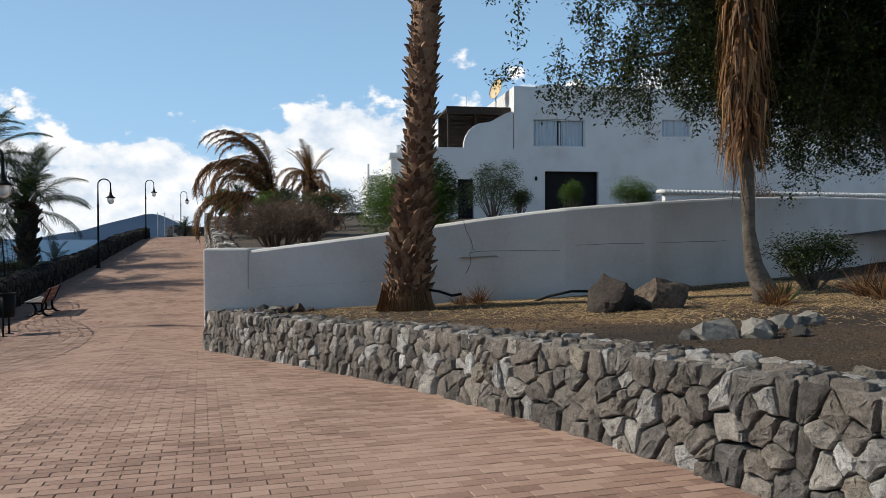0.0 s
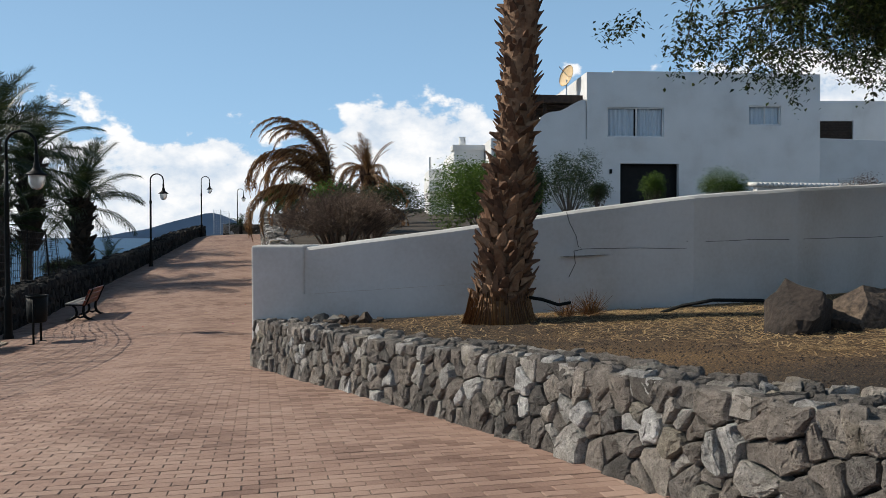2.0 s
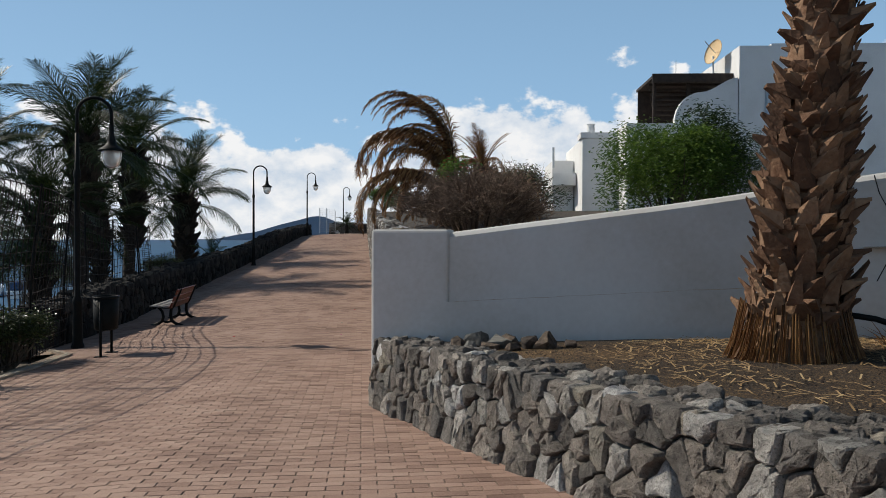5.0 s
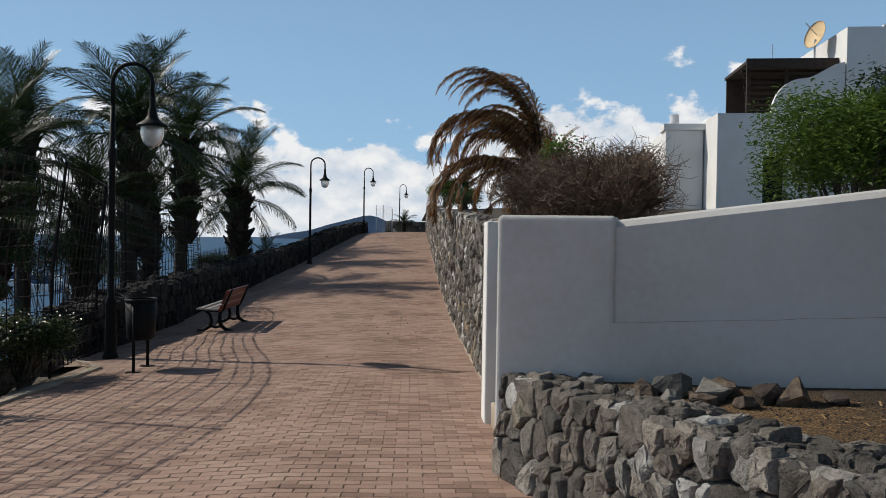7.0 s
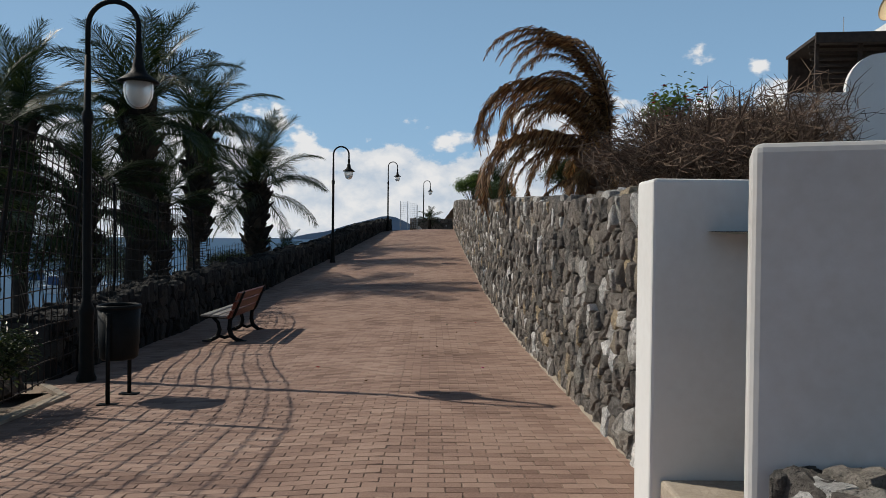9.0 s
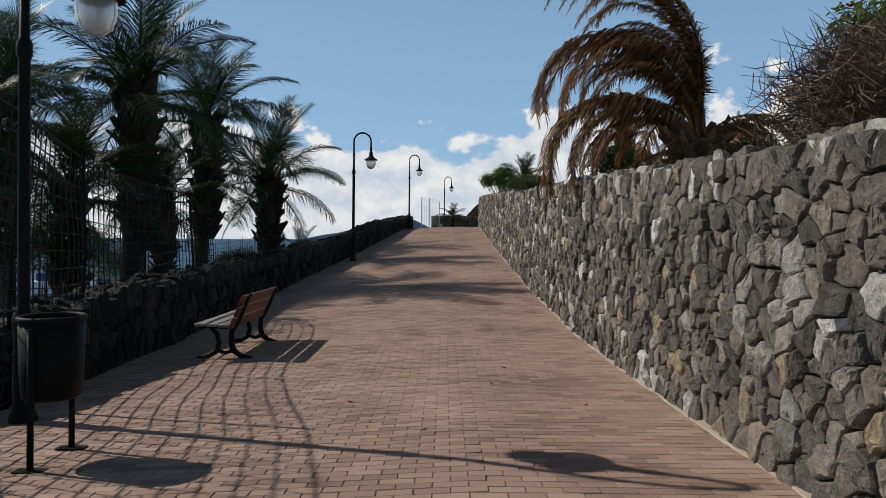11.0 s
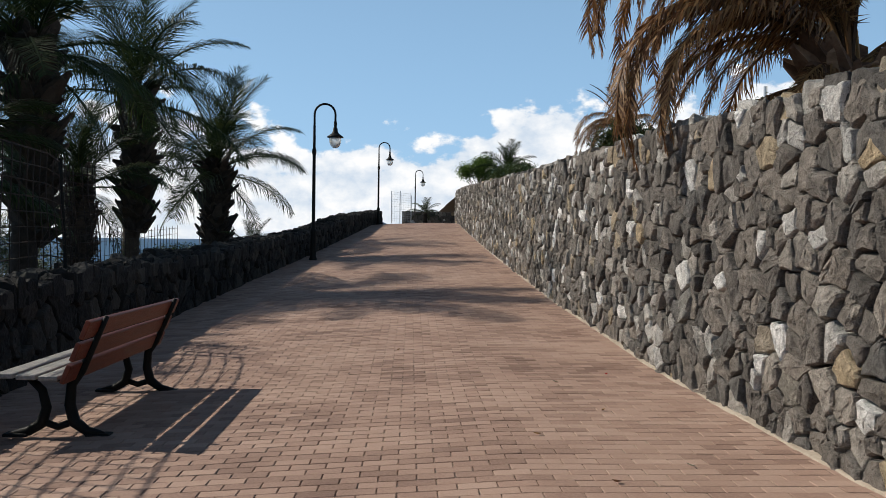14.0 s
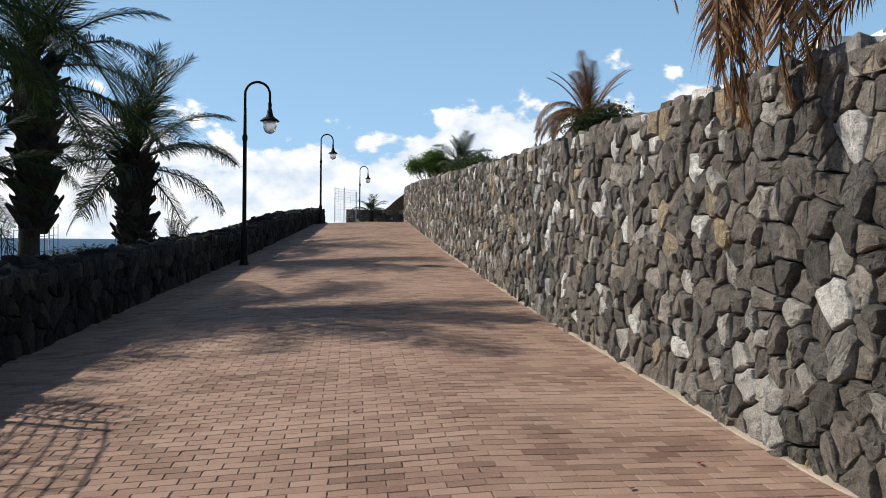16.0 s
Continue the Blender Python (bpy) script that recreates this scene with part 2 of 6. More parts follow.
def lamp_glass():
    m = bpy.data.materials.new("frosted_glass")
    m.use_nodes = True
    b = m.node_tree.nodes["Principled BSDF"]
    b.inputs["Base Color"].default_value = (0.86, 0.83, 0.78, 1)
    b.inputs["Roughness"].default_value = 0.45
    b.inputs["Transmission Weight"].default_value = 0.75
    b.inputs["IOR"].default_value = 1.2
    return m


M_GLOBE = lamp_glass()


def cloud_haze_material():
    """Cumulus on a far ring: glowing white where a noise is high, an added blue haze glow elsewhere, flat below and
    puffy above.
    """
    m = bpy.data.materials.new("cloud")
    m.use_nodes = True
    nt = m.node_tree
    nodes, link = nt.nodes, nt.links.new
    nodes.remove(nodes["Principled BSDF"])
    tc = nodes.new("ShaderNodeTexCoord")
    sep = nodes.new("ShaderNodeSeparateXYZ")
    link(tc.outputs["Object"], sep.inputs[0])
    mp = nodes.new("ShaderNodeMapping")
    mp.inputs["Scale"].default_value = (1, 1, 1.5)
    link(tc.outputs["Object"], mp.inputs["Vector"])
    big, puff = nodes.new("ShaderNodeTexNoise"), nodes.new("ShaderNodeTexNoise")
    big.inputs["Scale"].default_value, big.inputs["Detail"].default_value = 0.0021, 2.0
    puff.inputs["Scale"].default_value, puff.inputs["Detail"].default_value, puff.inputs["Roughness"].default_value = 0.0085, 9.0, 0.55
    link(mp.outputs[0], big.inputs["Vector"])
    link(mp.outputs[0], puff.inputs["Vector"])
    def math_node(op, a, b):
        n = nodes.new("ShaderNodeMath")
        n.operation = op
        for k, v in enumerate((a, b)):
            if isinstance(v, (int, float)):
                n.inputs[k].default_value = v
            else:
                link(v, n.inputs[k])
        return n.outputs[0]
    height = nodes.new("ShaderNodeMapRange")
    height.inputs[1].default_value, height.inputs[2].default_value = 20.0, 700.0
    height.inputs[3].default_value, height.inputs[4].default_value = 0.66, -0.24
    link(sep.outputs[2], height.inputs[0])
    total = math_node("ADD", math_node("MULTIPLY", big.outputs[0], 0.75), math_node("MULTIPLY", puff.outputs[0], 0.62))
    total = math_node("ADD", total, height.outputs[0])
    # the bank towers towards the east
    total = math_node("ADD", total, math_node("MINIMUM", math_node("MAXIMUM", math_node("MULTIPLY", sep.outputs[0], 0.00024), -0.03), 0.17))
    cover = nodes.new("ShaderNodeMapRange")
    cover.interpolation_type = "SMOOTHSTEP"
    cover.inputs[1].default_value, cover.inputs[2].default_value = 0.845, 0.925
    link(total, cover.inputs[0])
    shade = nodes.new("ShaderNodeValToRGB")
    shade.color_ramp.elements[0].position, shade.color_ramp.elements[0].color = 0.35, (0.62, 0.70, 0.80, 1)
    shade.color_ramp.elements[1].position, shade.color_ramp.elements[1].color = 0.62, (0.98, 0.97, 0.96, 1)
    link(puff.outputs[0], shade.inputs[0])
    # added haze glow that brightens the sky, thinning out with height
    low = nodes.new("ShaderNodeMapRange")
    low.inputs[1].default_value, low.inputs[2].default_value = -60.0, 2900.0
    low.inputs[3].default_value, low.inputs[4].default_value = 0.56, 0.0
    link(sep.outputs[2], low.inputs[0])
    haze, thin = nodes.new("ShaderNodeEmission"), nodes.new("ShaderNodeMixShader")
    haze.inputs[0].default_value, haze.inputs[1].default_value = (0.36, 0.63, 0.95, 1), 1.34
    em, clear, ms = nodes.new("ShaderNodeEmission"), nodes.new("ShaderNodeBsdfTransparent"), nodes.new("ShaderNodeMixShader")
    em.inputs[1].default_value = 0.98
    link(shade.outputs[0], em.inputs[0])
    link(math_node("MULTIPLY", cover.outputs[0], 0.93), ms.inputs[0])
    link(low.outputs[0], thin.inputs[0])
    link(clear.outputs[0], thin.inputs[1])
    link(haze.outputs[0], thin.inputs[2])
    link(thin.outputs[0], ms.inputs[1])
    link(em.outputs[0], ms.inputs[2])
    link(ms.outputs[0], nodes["Material Output"].inputs["Surface"])
    return m


M_CLOUD_HAZE = cloud_haze_material()


# ---- building helpers ----
rng = random.Random(7)


def mesh_data(name, verts, faces, mat, smooth=False):
    me = bpy.data.meshes.new(name)
    me.from_pydata([tuple(v) for v in verts], [], faces)
    me.materials.append(mat)
    if smooth:
        me.polygons.foreach_set("use_smooth", [True] * len(me.polygons))
    me.update()
    return me


def part(name, me, parent, label="", m=None):
    """One mesh as a part under a thing or part."""
    ob = new(name, me)
    ob.parent = parent
    if m is not None:
        ob.matrix_basis = m
    return tagged(ob, label) if label else ob


def empty(name, m, label, category, group="", kind=""):
    ob = new(name)
    ob.empty_display_size = 0.2
    ob.matrix_basis = m
    return tagged(ob, label, category, group, kind)


def from_bm(name, bm, mat, smooth=False):
    me = bpy.data.meshes.new(name)
    bm.normal_update()
    bm.to_mesh(me)
    bm.free()
    me.materials.append(mat)
    if smooth:
        me.polygons.foreach_set("use_smooth", [True] * len(me.polygons))
    return me


def box_mesh(name, a, b, mat, bevel=0.01, segments=2):
    bm = bmesh.new()
    bmesh.ops.create_cube(bm, size=1)
    a, b = Vector(a), Vector(b)
    for v in bm.verts:
        v.co = Vector([a[k] + (v.co[k] + 0.5) * (b[k] - a[k]) for k in range(3)])
    if bevel:
        bmesh.ops.bevel(bm, geom=bm.edges[:], offset=bevel, segments=segments, affect="EDGES", profile=0.5)
    return from_bm(name, bm, mat)


def tube(path, radii, sides=8, cap=True):
    """Vertices and faces of a round bar along a path."""
    verts, faces = [], []
    path = [Vector(p) for p in path]
    n = len(path)
    if isinstance(radii, (int, float)):
        radii = [radii] * n
    side = None
    for i, p in enumerate(path):
        d = (path[min(i + 1, n - 1)] - path[max(i - 1, 0)]).normalized()
        if side is None:
            side = d.orthogonal().normalized()
        side = (side - d * side.dot(d)).normalized()
        up = d.cross(side)
        for k in range(sides):
            a = 2 * math.pi * k / sides
            verts.append(p + (side * math.cos(a) + up * math.sin(a)) * radii[i])
    for i in range(n - 1):
        for k in range(sides):
            k2 = (k + 1) % sides
            faces.append((i * sides + k, i * sides + k2, (i + 1) * sides + k2, (i + 1) * sides + k))
    if cap:
        faces.append(tuple(range(sides))[::-1])
        faces.append(tuple((n - 1) * sides + k for k in range(sides)))
    return verts, faces


def joined(pieces):
    verts, faces = [], []
    for v, f in pieces:
        o = len(verts)
        verts.extend(v)
        faces.extend(tuple(i + o for i in q) for q in f)
    return verts, faces


def lathe(profile, sides=20):
    """A turned body: profile of (radius, z)."""
    verts, faces = [], []
    for r, z in profile:
        for k in range(sides):
            a = 2 * math.pi * k / sides
            verts.append((r * math.cos(a), r * math.sin(a), z))
    for i in range(len(profile) - 1):
        for k in range(sides):
            k2 = (k + 1) % sides
            faces.append((i * sides + k, i * sides + k2, (i + 1) * sides + k2, (i + 1) * sides + k))
    return verts, faces


# ---- the lie of the land ----
GY = [-12, -1.2, 2.4, 4.5, 6.6, 8.8, 10.1, 11.8, 13.5, 16.3, 20, 23, 26, 28.7, 31.2, 34.7, 41.5, 51, 57.5, 61, 70, 110]
GZ = [1.05, 0.79, 0.66, 0.58, 0.46, 0.31, 0.24, 0.12, 0.0, -0.07, -0.12, -0.15, -0.13, -0.01, 0.09, 0.30, 0.72, 1.40, 1.92, 2.02, 2.05, 2.05]
TOPY = [15, 18, 20, 22.6, 25.3, 28.7, 30.3, 34.1, 41.7, 55, 60, 70]
TOPZ = [1.75, 1.84, 1.90, 2.02, 2.15, 2.30, 2.37, 2.50, 2.90, 3.54, 3.72, 3.8]
LX_Y = [10, 20, 30, 36, 42, 51, 62, 70]
LX_X = [-5.5, -5.5, -5.5, -5.25, -4.85, -4.25, -3.35, -3.0]
LTOP_Y = [20, 22, 26, 30, 34, 40, 44, 51, 62]
LTOP_Z = [0.36, 0.42, 0.58, 0.68, 0.84, 1.12, 1.38, 2.0, 2.6]
NEAR = [(3.55, -5), (3.45, -1.5), (3.3, 1.0), (3.16, 2.6), (2.97, 3.9), (2.76, 5.0), (2.5, 6.6), (1.95, 8.7), (1.07, 11.4), (0.62, 13.0), (0.40, 13.72)]
NTOP_Y = [-5, 1.6, 3.3, 5.0, 7.2, 9.1, 11, 13.7]
NTOP_Z = [1.5, 1.33, 1.26, 1.18, 1.04, 0.91, 0.82, 0.68]
WHITE = [(0.37, 13.84), (1.13, 13.56), (3.05, 12.84), (4.9, 12.13), (6.6, 11.75), (8.5, 11.95), (11.0, 12.85), (15.0, 14.6), (20, 17)]
WHITE_TOP = [1.79, 1.79, 2.04, 2.33, 2.55, 2.68, 2.84, 3.0, 3.1]


def lerp(x, xs, ys):
    return float(np.interp(x, xs, ys))


def ground_z(x, y):
    return lerp(y, GY, GZ) - 0.055 * max(0.0, -1.2 - x)


def left_x(y):
    return lerp(y, LX_Y, LX_X)


def near_x(y):
    return float(np.interp(y, [p[1] for p in NEAR], [p[0] for p in NEAR]))


def soil_z(x, y):
    """The near garden, held by the low stone wall."""
    rim = lerp(y, NTOP_Y, NTOP_Z)
    away = x - near_x(min(y, 13.7)) - 0.55
    return rim - 0.03 + 0.035 * max(0, away) + 0.03 * noise.noise((x * 0.6, y * 0.6, 3)) * min(1, max(0, away * 2))


def upper_z(x, y):
    """The upper garden behind the tall stone wall."""
    return lerp(y, TOPY, TOPZ) - 0.22 + 0.034 * (x - 1) + 0.05 * noise.noise((x * 0.4, y * 0.4, 8))


def sheet(name, xs, ys, zf, mat, label, category, keep=None):
    verts, faces = [], []
    nx = len(xs)
    for y in ys:
        for x in xs:
            verts.append((x, y, zf(x, y)))
    for j in range(len(ys) - 1):
        for i in range(nx - 1):
            if keep is None or keep((xs[i] + xs[i + 1]) / 2, (ys[j] + ys[j + 1]) / 2):
                faces.append((j * nx + i, j * nx + i + 1, (j + 1) * nx + i + 1, (j + 1) * nx + i))
    ob = new(name, mesh_data(name, verts, faces, mat, smooth=True))
    return tagged(ob, label, category, kind="structure")


def steps(a, b, d):
    n = max(1, round((b - a) / d))
    return [a + (b - a) * i / n for i in range(n + 1)]


def kerb_x(y):
    """The seaward edge of the paving."""
    return lerp(y, [-8, 9, 15, 16.8, 18.0, 19.6, 20.6], [-5.4, -5.1, -4.9, -4.8, -4.72, -4.7, -5.45]) if y < 20.6 else left_x(y)


def right_edge(y):
    return near_x(y) + 0.1 if y < 13.7 else 0.75


pavement = sheet("pavement", steps(-9.6, 4.4, 0.5), steps(-10, 100, 0.5), lambda x, y: ground_z(x, y) - 0.008, M_BED,
                 "sandy jointing bed under the pinkish-brown paved promenade", "pavement",
                 keep=lambda x, y: kerb_x(y) - 0.4 < x < (right_edge(y) + 0.8 if y < 62 else 4.4))
garden = sheet("garden_ground", steps(0.4, 22, 0.3), steps(-8, 19, 0.3), soil_z, M_SOIL,
               "dry straw and dark mulch on the garden bed", "ground",
               keep=lambda x, y: x > near_x(min(y, 13.7)) + 0.25 and y < lerp(x, [p[0] for p in WHITE], [p[1] for p in WHITE]) + 0.1)
upper = sheet("upper_ground", steps(0.7, 70, 1.0), steps(12, 100, 1.0), upper_z, M_EARTH,
              "dark planted earth of the raised garden", "ground",
              keep=lambda x, y: (x > 0.7 and y > 15.4) or (x > 1.6 and y > lerp(x, [p[0] for p in WHITE], [p[1] for p in WHITE]) + 0.35))


def bank_z(x, y):
    d = left_x(max(y, 20)) - x if y > 20 else kerb_x(y) - x
    return ground_z(x, y) - 0.05 - 0.02 * d if d < 1.0 else ground_z(-6, y) - 0.1 - min(7.2 + lerp(y, GY, GZ), (d - 1.0) * 0.75)


bank = sheet("ground", steps(-70, -4.0, 1.0), steps(-20, 110, 1.5), bank_z, M_EARTH, "dark earth bank that falls from the promenade to the water", "ground",
             keep=lambda x, y: x < kerb_x(y) + 0.3)
sea = new("water", mesh_data("water", [(-4800, -3500, -6.5), (4800, -3500, -6.5), (4800, 4800, -6.5), (-4800, 4800, -6.5)], [(0, 1, 2, 3)], M_WATER))
tagged(sea, "calm blue sea reaching to the horizon", "sea", kind="structure")


def far_hills():
    verts, faces = [], []
    n = 120
    for i in range(n + 1):
        x = -1500 + 2400 * i / n
        h = 60 * math.exp(-((x + 110) / 110) ** 2) + 26 * math.exp(-((x + 260) / 120) ** 2) + 8 * noise.noise((x * 0.012, 2, 1)) + 3 * noise.noise((x * 0.05, 5, 1)) - 2
        fade = min(1, max(0, (x + 520) / 120))
        verts += [(x, 2200, -8), (x, 2200, -6.4 + max(0.2, h * fade)), (x, 2450, -8)]
    for i in range(n):
        a, b = i * 3, i * 3 + 3
        faces += [(a, b, b + 1, a + 1), (a + 1, b + 1, b + 2, a + 2)]
    tagged(new("backdrop", mesh_data("backdrop", verts, faces, M_HAZY_HILL, True)), "far hills across the water, haze painted into their pale blue", "hills", kind="structure")


far_hills()


def clouds():
    verts, faces, n, rows = [], [], 96, [-30, 120, 300, 500, 760, 1000, 1260, 1700, 2300, 3000]
    for z in rows:
        for k in range(n):
            a = 2 * math.pi * k / n
            verts.append((2600 * math.sin(a), 2600 * math.cos(a), z))
    for j in range(len(rows) - 1):
        for k in range(n):
            k2 = (k + 1) % n
            faces.append((j * n + k, j * n + k2, (j + 1) * n + k2, (j + 1) * n + k))
    tagged(new("backdrop_sky", mesh_data("clouds", verts, faces, M_CLOUD_HAZE, True)), "low bank of white cumulus clouds over the horizon, with an added glowing blue haze", "clouds", kind="structure")


clouds()


# ---- stone walls ----
def clip(poly, p, q):
    """The part of poly nearer to p than to q."""
    mx, my, nx, ny = (p[0] + q[0]) / 2, (p[1] + q[1]) / 2, q[0] - p[0], q[1] - p[1]
    out = []
    for i, a in enumerate(poly):
        b = poly[(i + 1) % len(poly)]
        da, db = (a[0] - mx) * nx + (a[1] - my) * ny, (b[0] - mx) * nx + (b[1] - my) * ny
        if da <= 0:
            out.append(a)
        if (da < 0 < db) or (db < 0 < da):
            t = da / (da - db)
            out.append((a[0] + (b[0] - a[0]) * t, a[1] + (b[1] - a[1]) * t))
    return out


def cells(length, height, du, dv, seed, filler=0.35):
    """Irregular polygons that fill a strip, as the stones of a rubble wall do, evened out once."""
    r = random.Random(seed)
    pts = []
    cols, rows = round(length / du), max(1, round(height / dv))
    for i in range(cols):
        for j in range(rows):
            pts.append(((i + 0.5 + 0.5 * (j % 2) + r.uniform(-0.45, 0.45)) * length / cols, (j + 0.5 + r.uniform(-0.45, 0.45)) * height / rows))
            if r.random() < filler:
                pts.append((pts[-1][0] + r.uniform(-0.6, 0.6) * du, min(height - 0.02, max(0.02, pts[-1][1] + r.uniform(-0.6, 0.6) * dv))))
    for _ in range(2):
        arr = np.array(pts)
        order = np.argsort(arr[:, 0])
        xs = arr[order, 0]
        out, moved = [], []
        for k, p in enumerate(pts):
            lo, hi = np.searchsorted(xs, p[0] - 0.8), np.searchsorted(xs, p[0] + 0.8)
            idx = order[lo:hi]
            d = ((arr[idx] - arr[k]) ** 2).sum(1)
            near = idx[np.argsort(d)[1:16]]
            poly = [(max(0, p[0] - 0.8), 0), (min(length, p[0] + 0.8), 0), (min(length, p[0] + 0.8), height), (max(0, p[0] - 0.8), height)]
            for q in near:
                if math.dist(pts[q], p) > 1e-3:
                    poly = clip(poly, p, pts[q])
                if len(poly) < 3:
                    break
            if len(poly) >= 3:
                c = (sum(v[0] for v in poly) / len(poly), sum(v[1] for v in poly) / len(poly))
                moved.append((p[0] + (c[0] - p[0]) * 0.4, p[1] + (c[1] - p[1]) * 0.4))
                tidy = [v for i, v in enumerate(poly) if math.dist(v, poly[i - 1]) > 0.02]
                if len(tidy) >= 3:
                    out.append(tidy)
        pts = moved
    return out


def stone(poly, r, proud=0.045, gap=0.010):
    """One rough stone over a polygon: back rim, broken shoulder and a pocked face; u, v, w out of the wall."""
    cx, cy = sum(p[0] for p in poly) / len(poly), sum(p[1] for p in poly) / len(poly)
    trail = []
    for i, p in enumerate(poly):
        q, o = poly[(i + 1) % len(poly)], poly[i - 1]
        e1 = math.dist(p, q)
        c = r.uniform(0.04, 0.19)
        trail.append((p[0] + (o[0] - p[0]) * c, p[1] + (o[1] - p[1]) * c))
        if c > 0.15:
            trail.append((p[0] + (o[0] + q[0] - 2 * p[0]) * c * 0.22, p[1] + (o[1] + q[1] - 2 * p[1]) * c * 0.22))
        trail.append((p[0] + (q[0] - p[0]) * c, p[1] + (q[1] - p[1]) * c))
        if e1 > 0.11:
            f, k = r.uniform(0.38, 0.62), r.uniform(-0.09, 0.03)
            trail.append((p[0] + (q[0] - p[0]) * f + (p[0] - cx) * k, p[1] + (q[1] - p[1]) * f + (p[1] - cy) * k))
    poly, n = trail, len(trail)
    size = max(0.03, min(math.dist(p, (cx, cy)) for p in poly))
    w = proud * r.uniform(0.35, 1.35)
    gap *= r.uniform(0.3, 1.5)
    tilt_u, tilt_v = r.uniform(-0.16, 0.16), r.uniform(-0.16, 0.16)
    bite = [r.uniform(-0.004, 0.014) * min(1, size / 0.08) for _ in poly]
    seed = r.uniform(0, 90)
    verts = []
    for shrink, inset, depth, jig in ((1, 0.0, -0.07, 0), (1, gap * 0.6, w * 0.62, 0.005), (1, gap + 0.007 * min(1, size / 0.08), w * 0.94, 0.005), (0.78, gap, w, 0.009), (0.40, 0, w + 0.004, 0.010)):
        for k, (x, y) in enumerate(poly):
            d = math.dist((x, y), (cx, cy))
            f = max(0.25, 1 - (inset + bite[k] * (inset > 0)) / d) * shrink if d > 1e-6 else 0
            u, v = cx + (x - cx) * f + r.uniform(-jig, jig), cy + (y - cy) * f + r.uniform(-jig, jig)
            lump = (0.016 * noise.noise((u * 11, v * 11, seed)) + r.uniform(-jig, jig) * 0.6) if depth > 0 else 0
            verts.append((u, v, depth + (tilt_u * (u - cx) + tilt_v * (v - cy)) * (depth > 0) + lump))
    verts.append((cx, cy, w + r.uniform(-0.008, 0.014)))
    faces = []
    for ring in range(4):
        for k in range(n):
            k2 = (k + 1) % n
            faces.append((ring * n + k, ring * n + k2, (ring + 1) * n + k2, (ring + 1) * n + k))
    for k in range(n):
        faces.append((4 * n + k, 4 * n + (k + 1) % n, 5 * n))
    return verts, faces


def lay_stones(parent, polys, place, single, seed, proud=0.045, rest_label="", most=300, mat=None, name="stone"):
    """Stones of a wall: those in the stretch chosen by single(u, v) as pieces, the rest as one mesh."""
    r = random.Random(seed)
    rest, made = [], 0
    for poly in polys:
        verts, faces = stone(poly, r, proud)
        spots = [place(*v) for v in verts]
        cu, cv = sum(p[0] for p in poly) / len(poly), sum(p[1] for p in poly) / len(poly)
        if made < most and single(cu, cv):
            mid = place(cu, cv, 0)
            part(name, mesh_data(name, [s - mid for s in spots], faces, mat or M_STONE), parent, m=Matrix.Translation(mid))
            made += 1
        else:
            rest.append((spots, faces))
    if rest:
        v, f = joined(rest)
        tagged(part("stonework", mesh_data("stonework", v, f, mat or M_STONE), parent, rest_label), kind="stuff")


def strip_body(name, line, back, base, top, mat):
    """A solid wall along a plan line: face at line, back by an offset, heights by functions of the index."""
    verts, faces = [], []
    for i, (x, y) in enumerate(line):
        bx, by = back[i]
        verts += [(x, y, base[i]), (x, y, top[i]), (bx, by, top[i]), (bx, by, base[i])]
    n = len(line)
    for i in range(n - 1):
        a, b = i * 4, i * 4 + 4
        for k in range(4):
            k2 = (k + 1) % 4
            faces.append((a + k, b + k, b + k2, a + k2))
    faces += [(0, 1, 2, 3), tuple((n - 1) * 4 + k for k in (3, 2, 1, 0))]
    return mesh_data(name, verts, faces, mat)


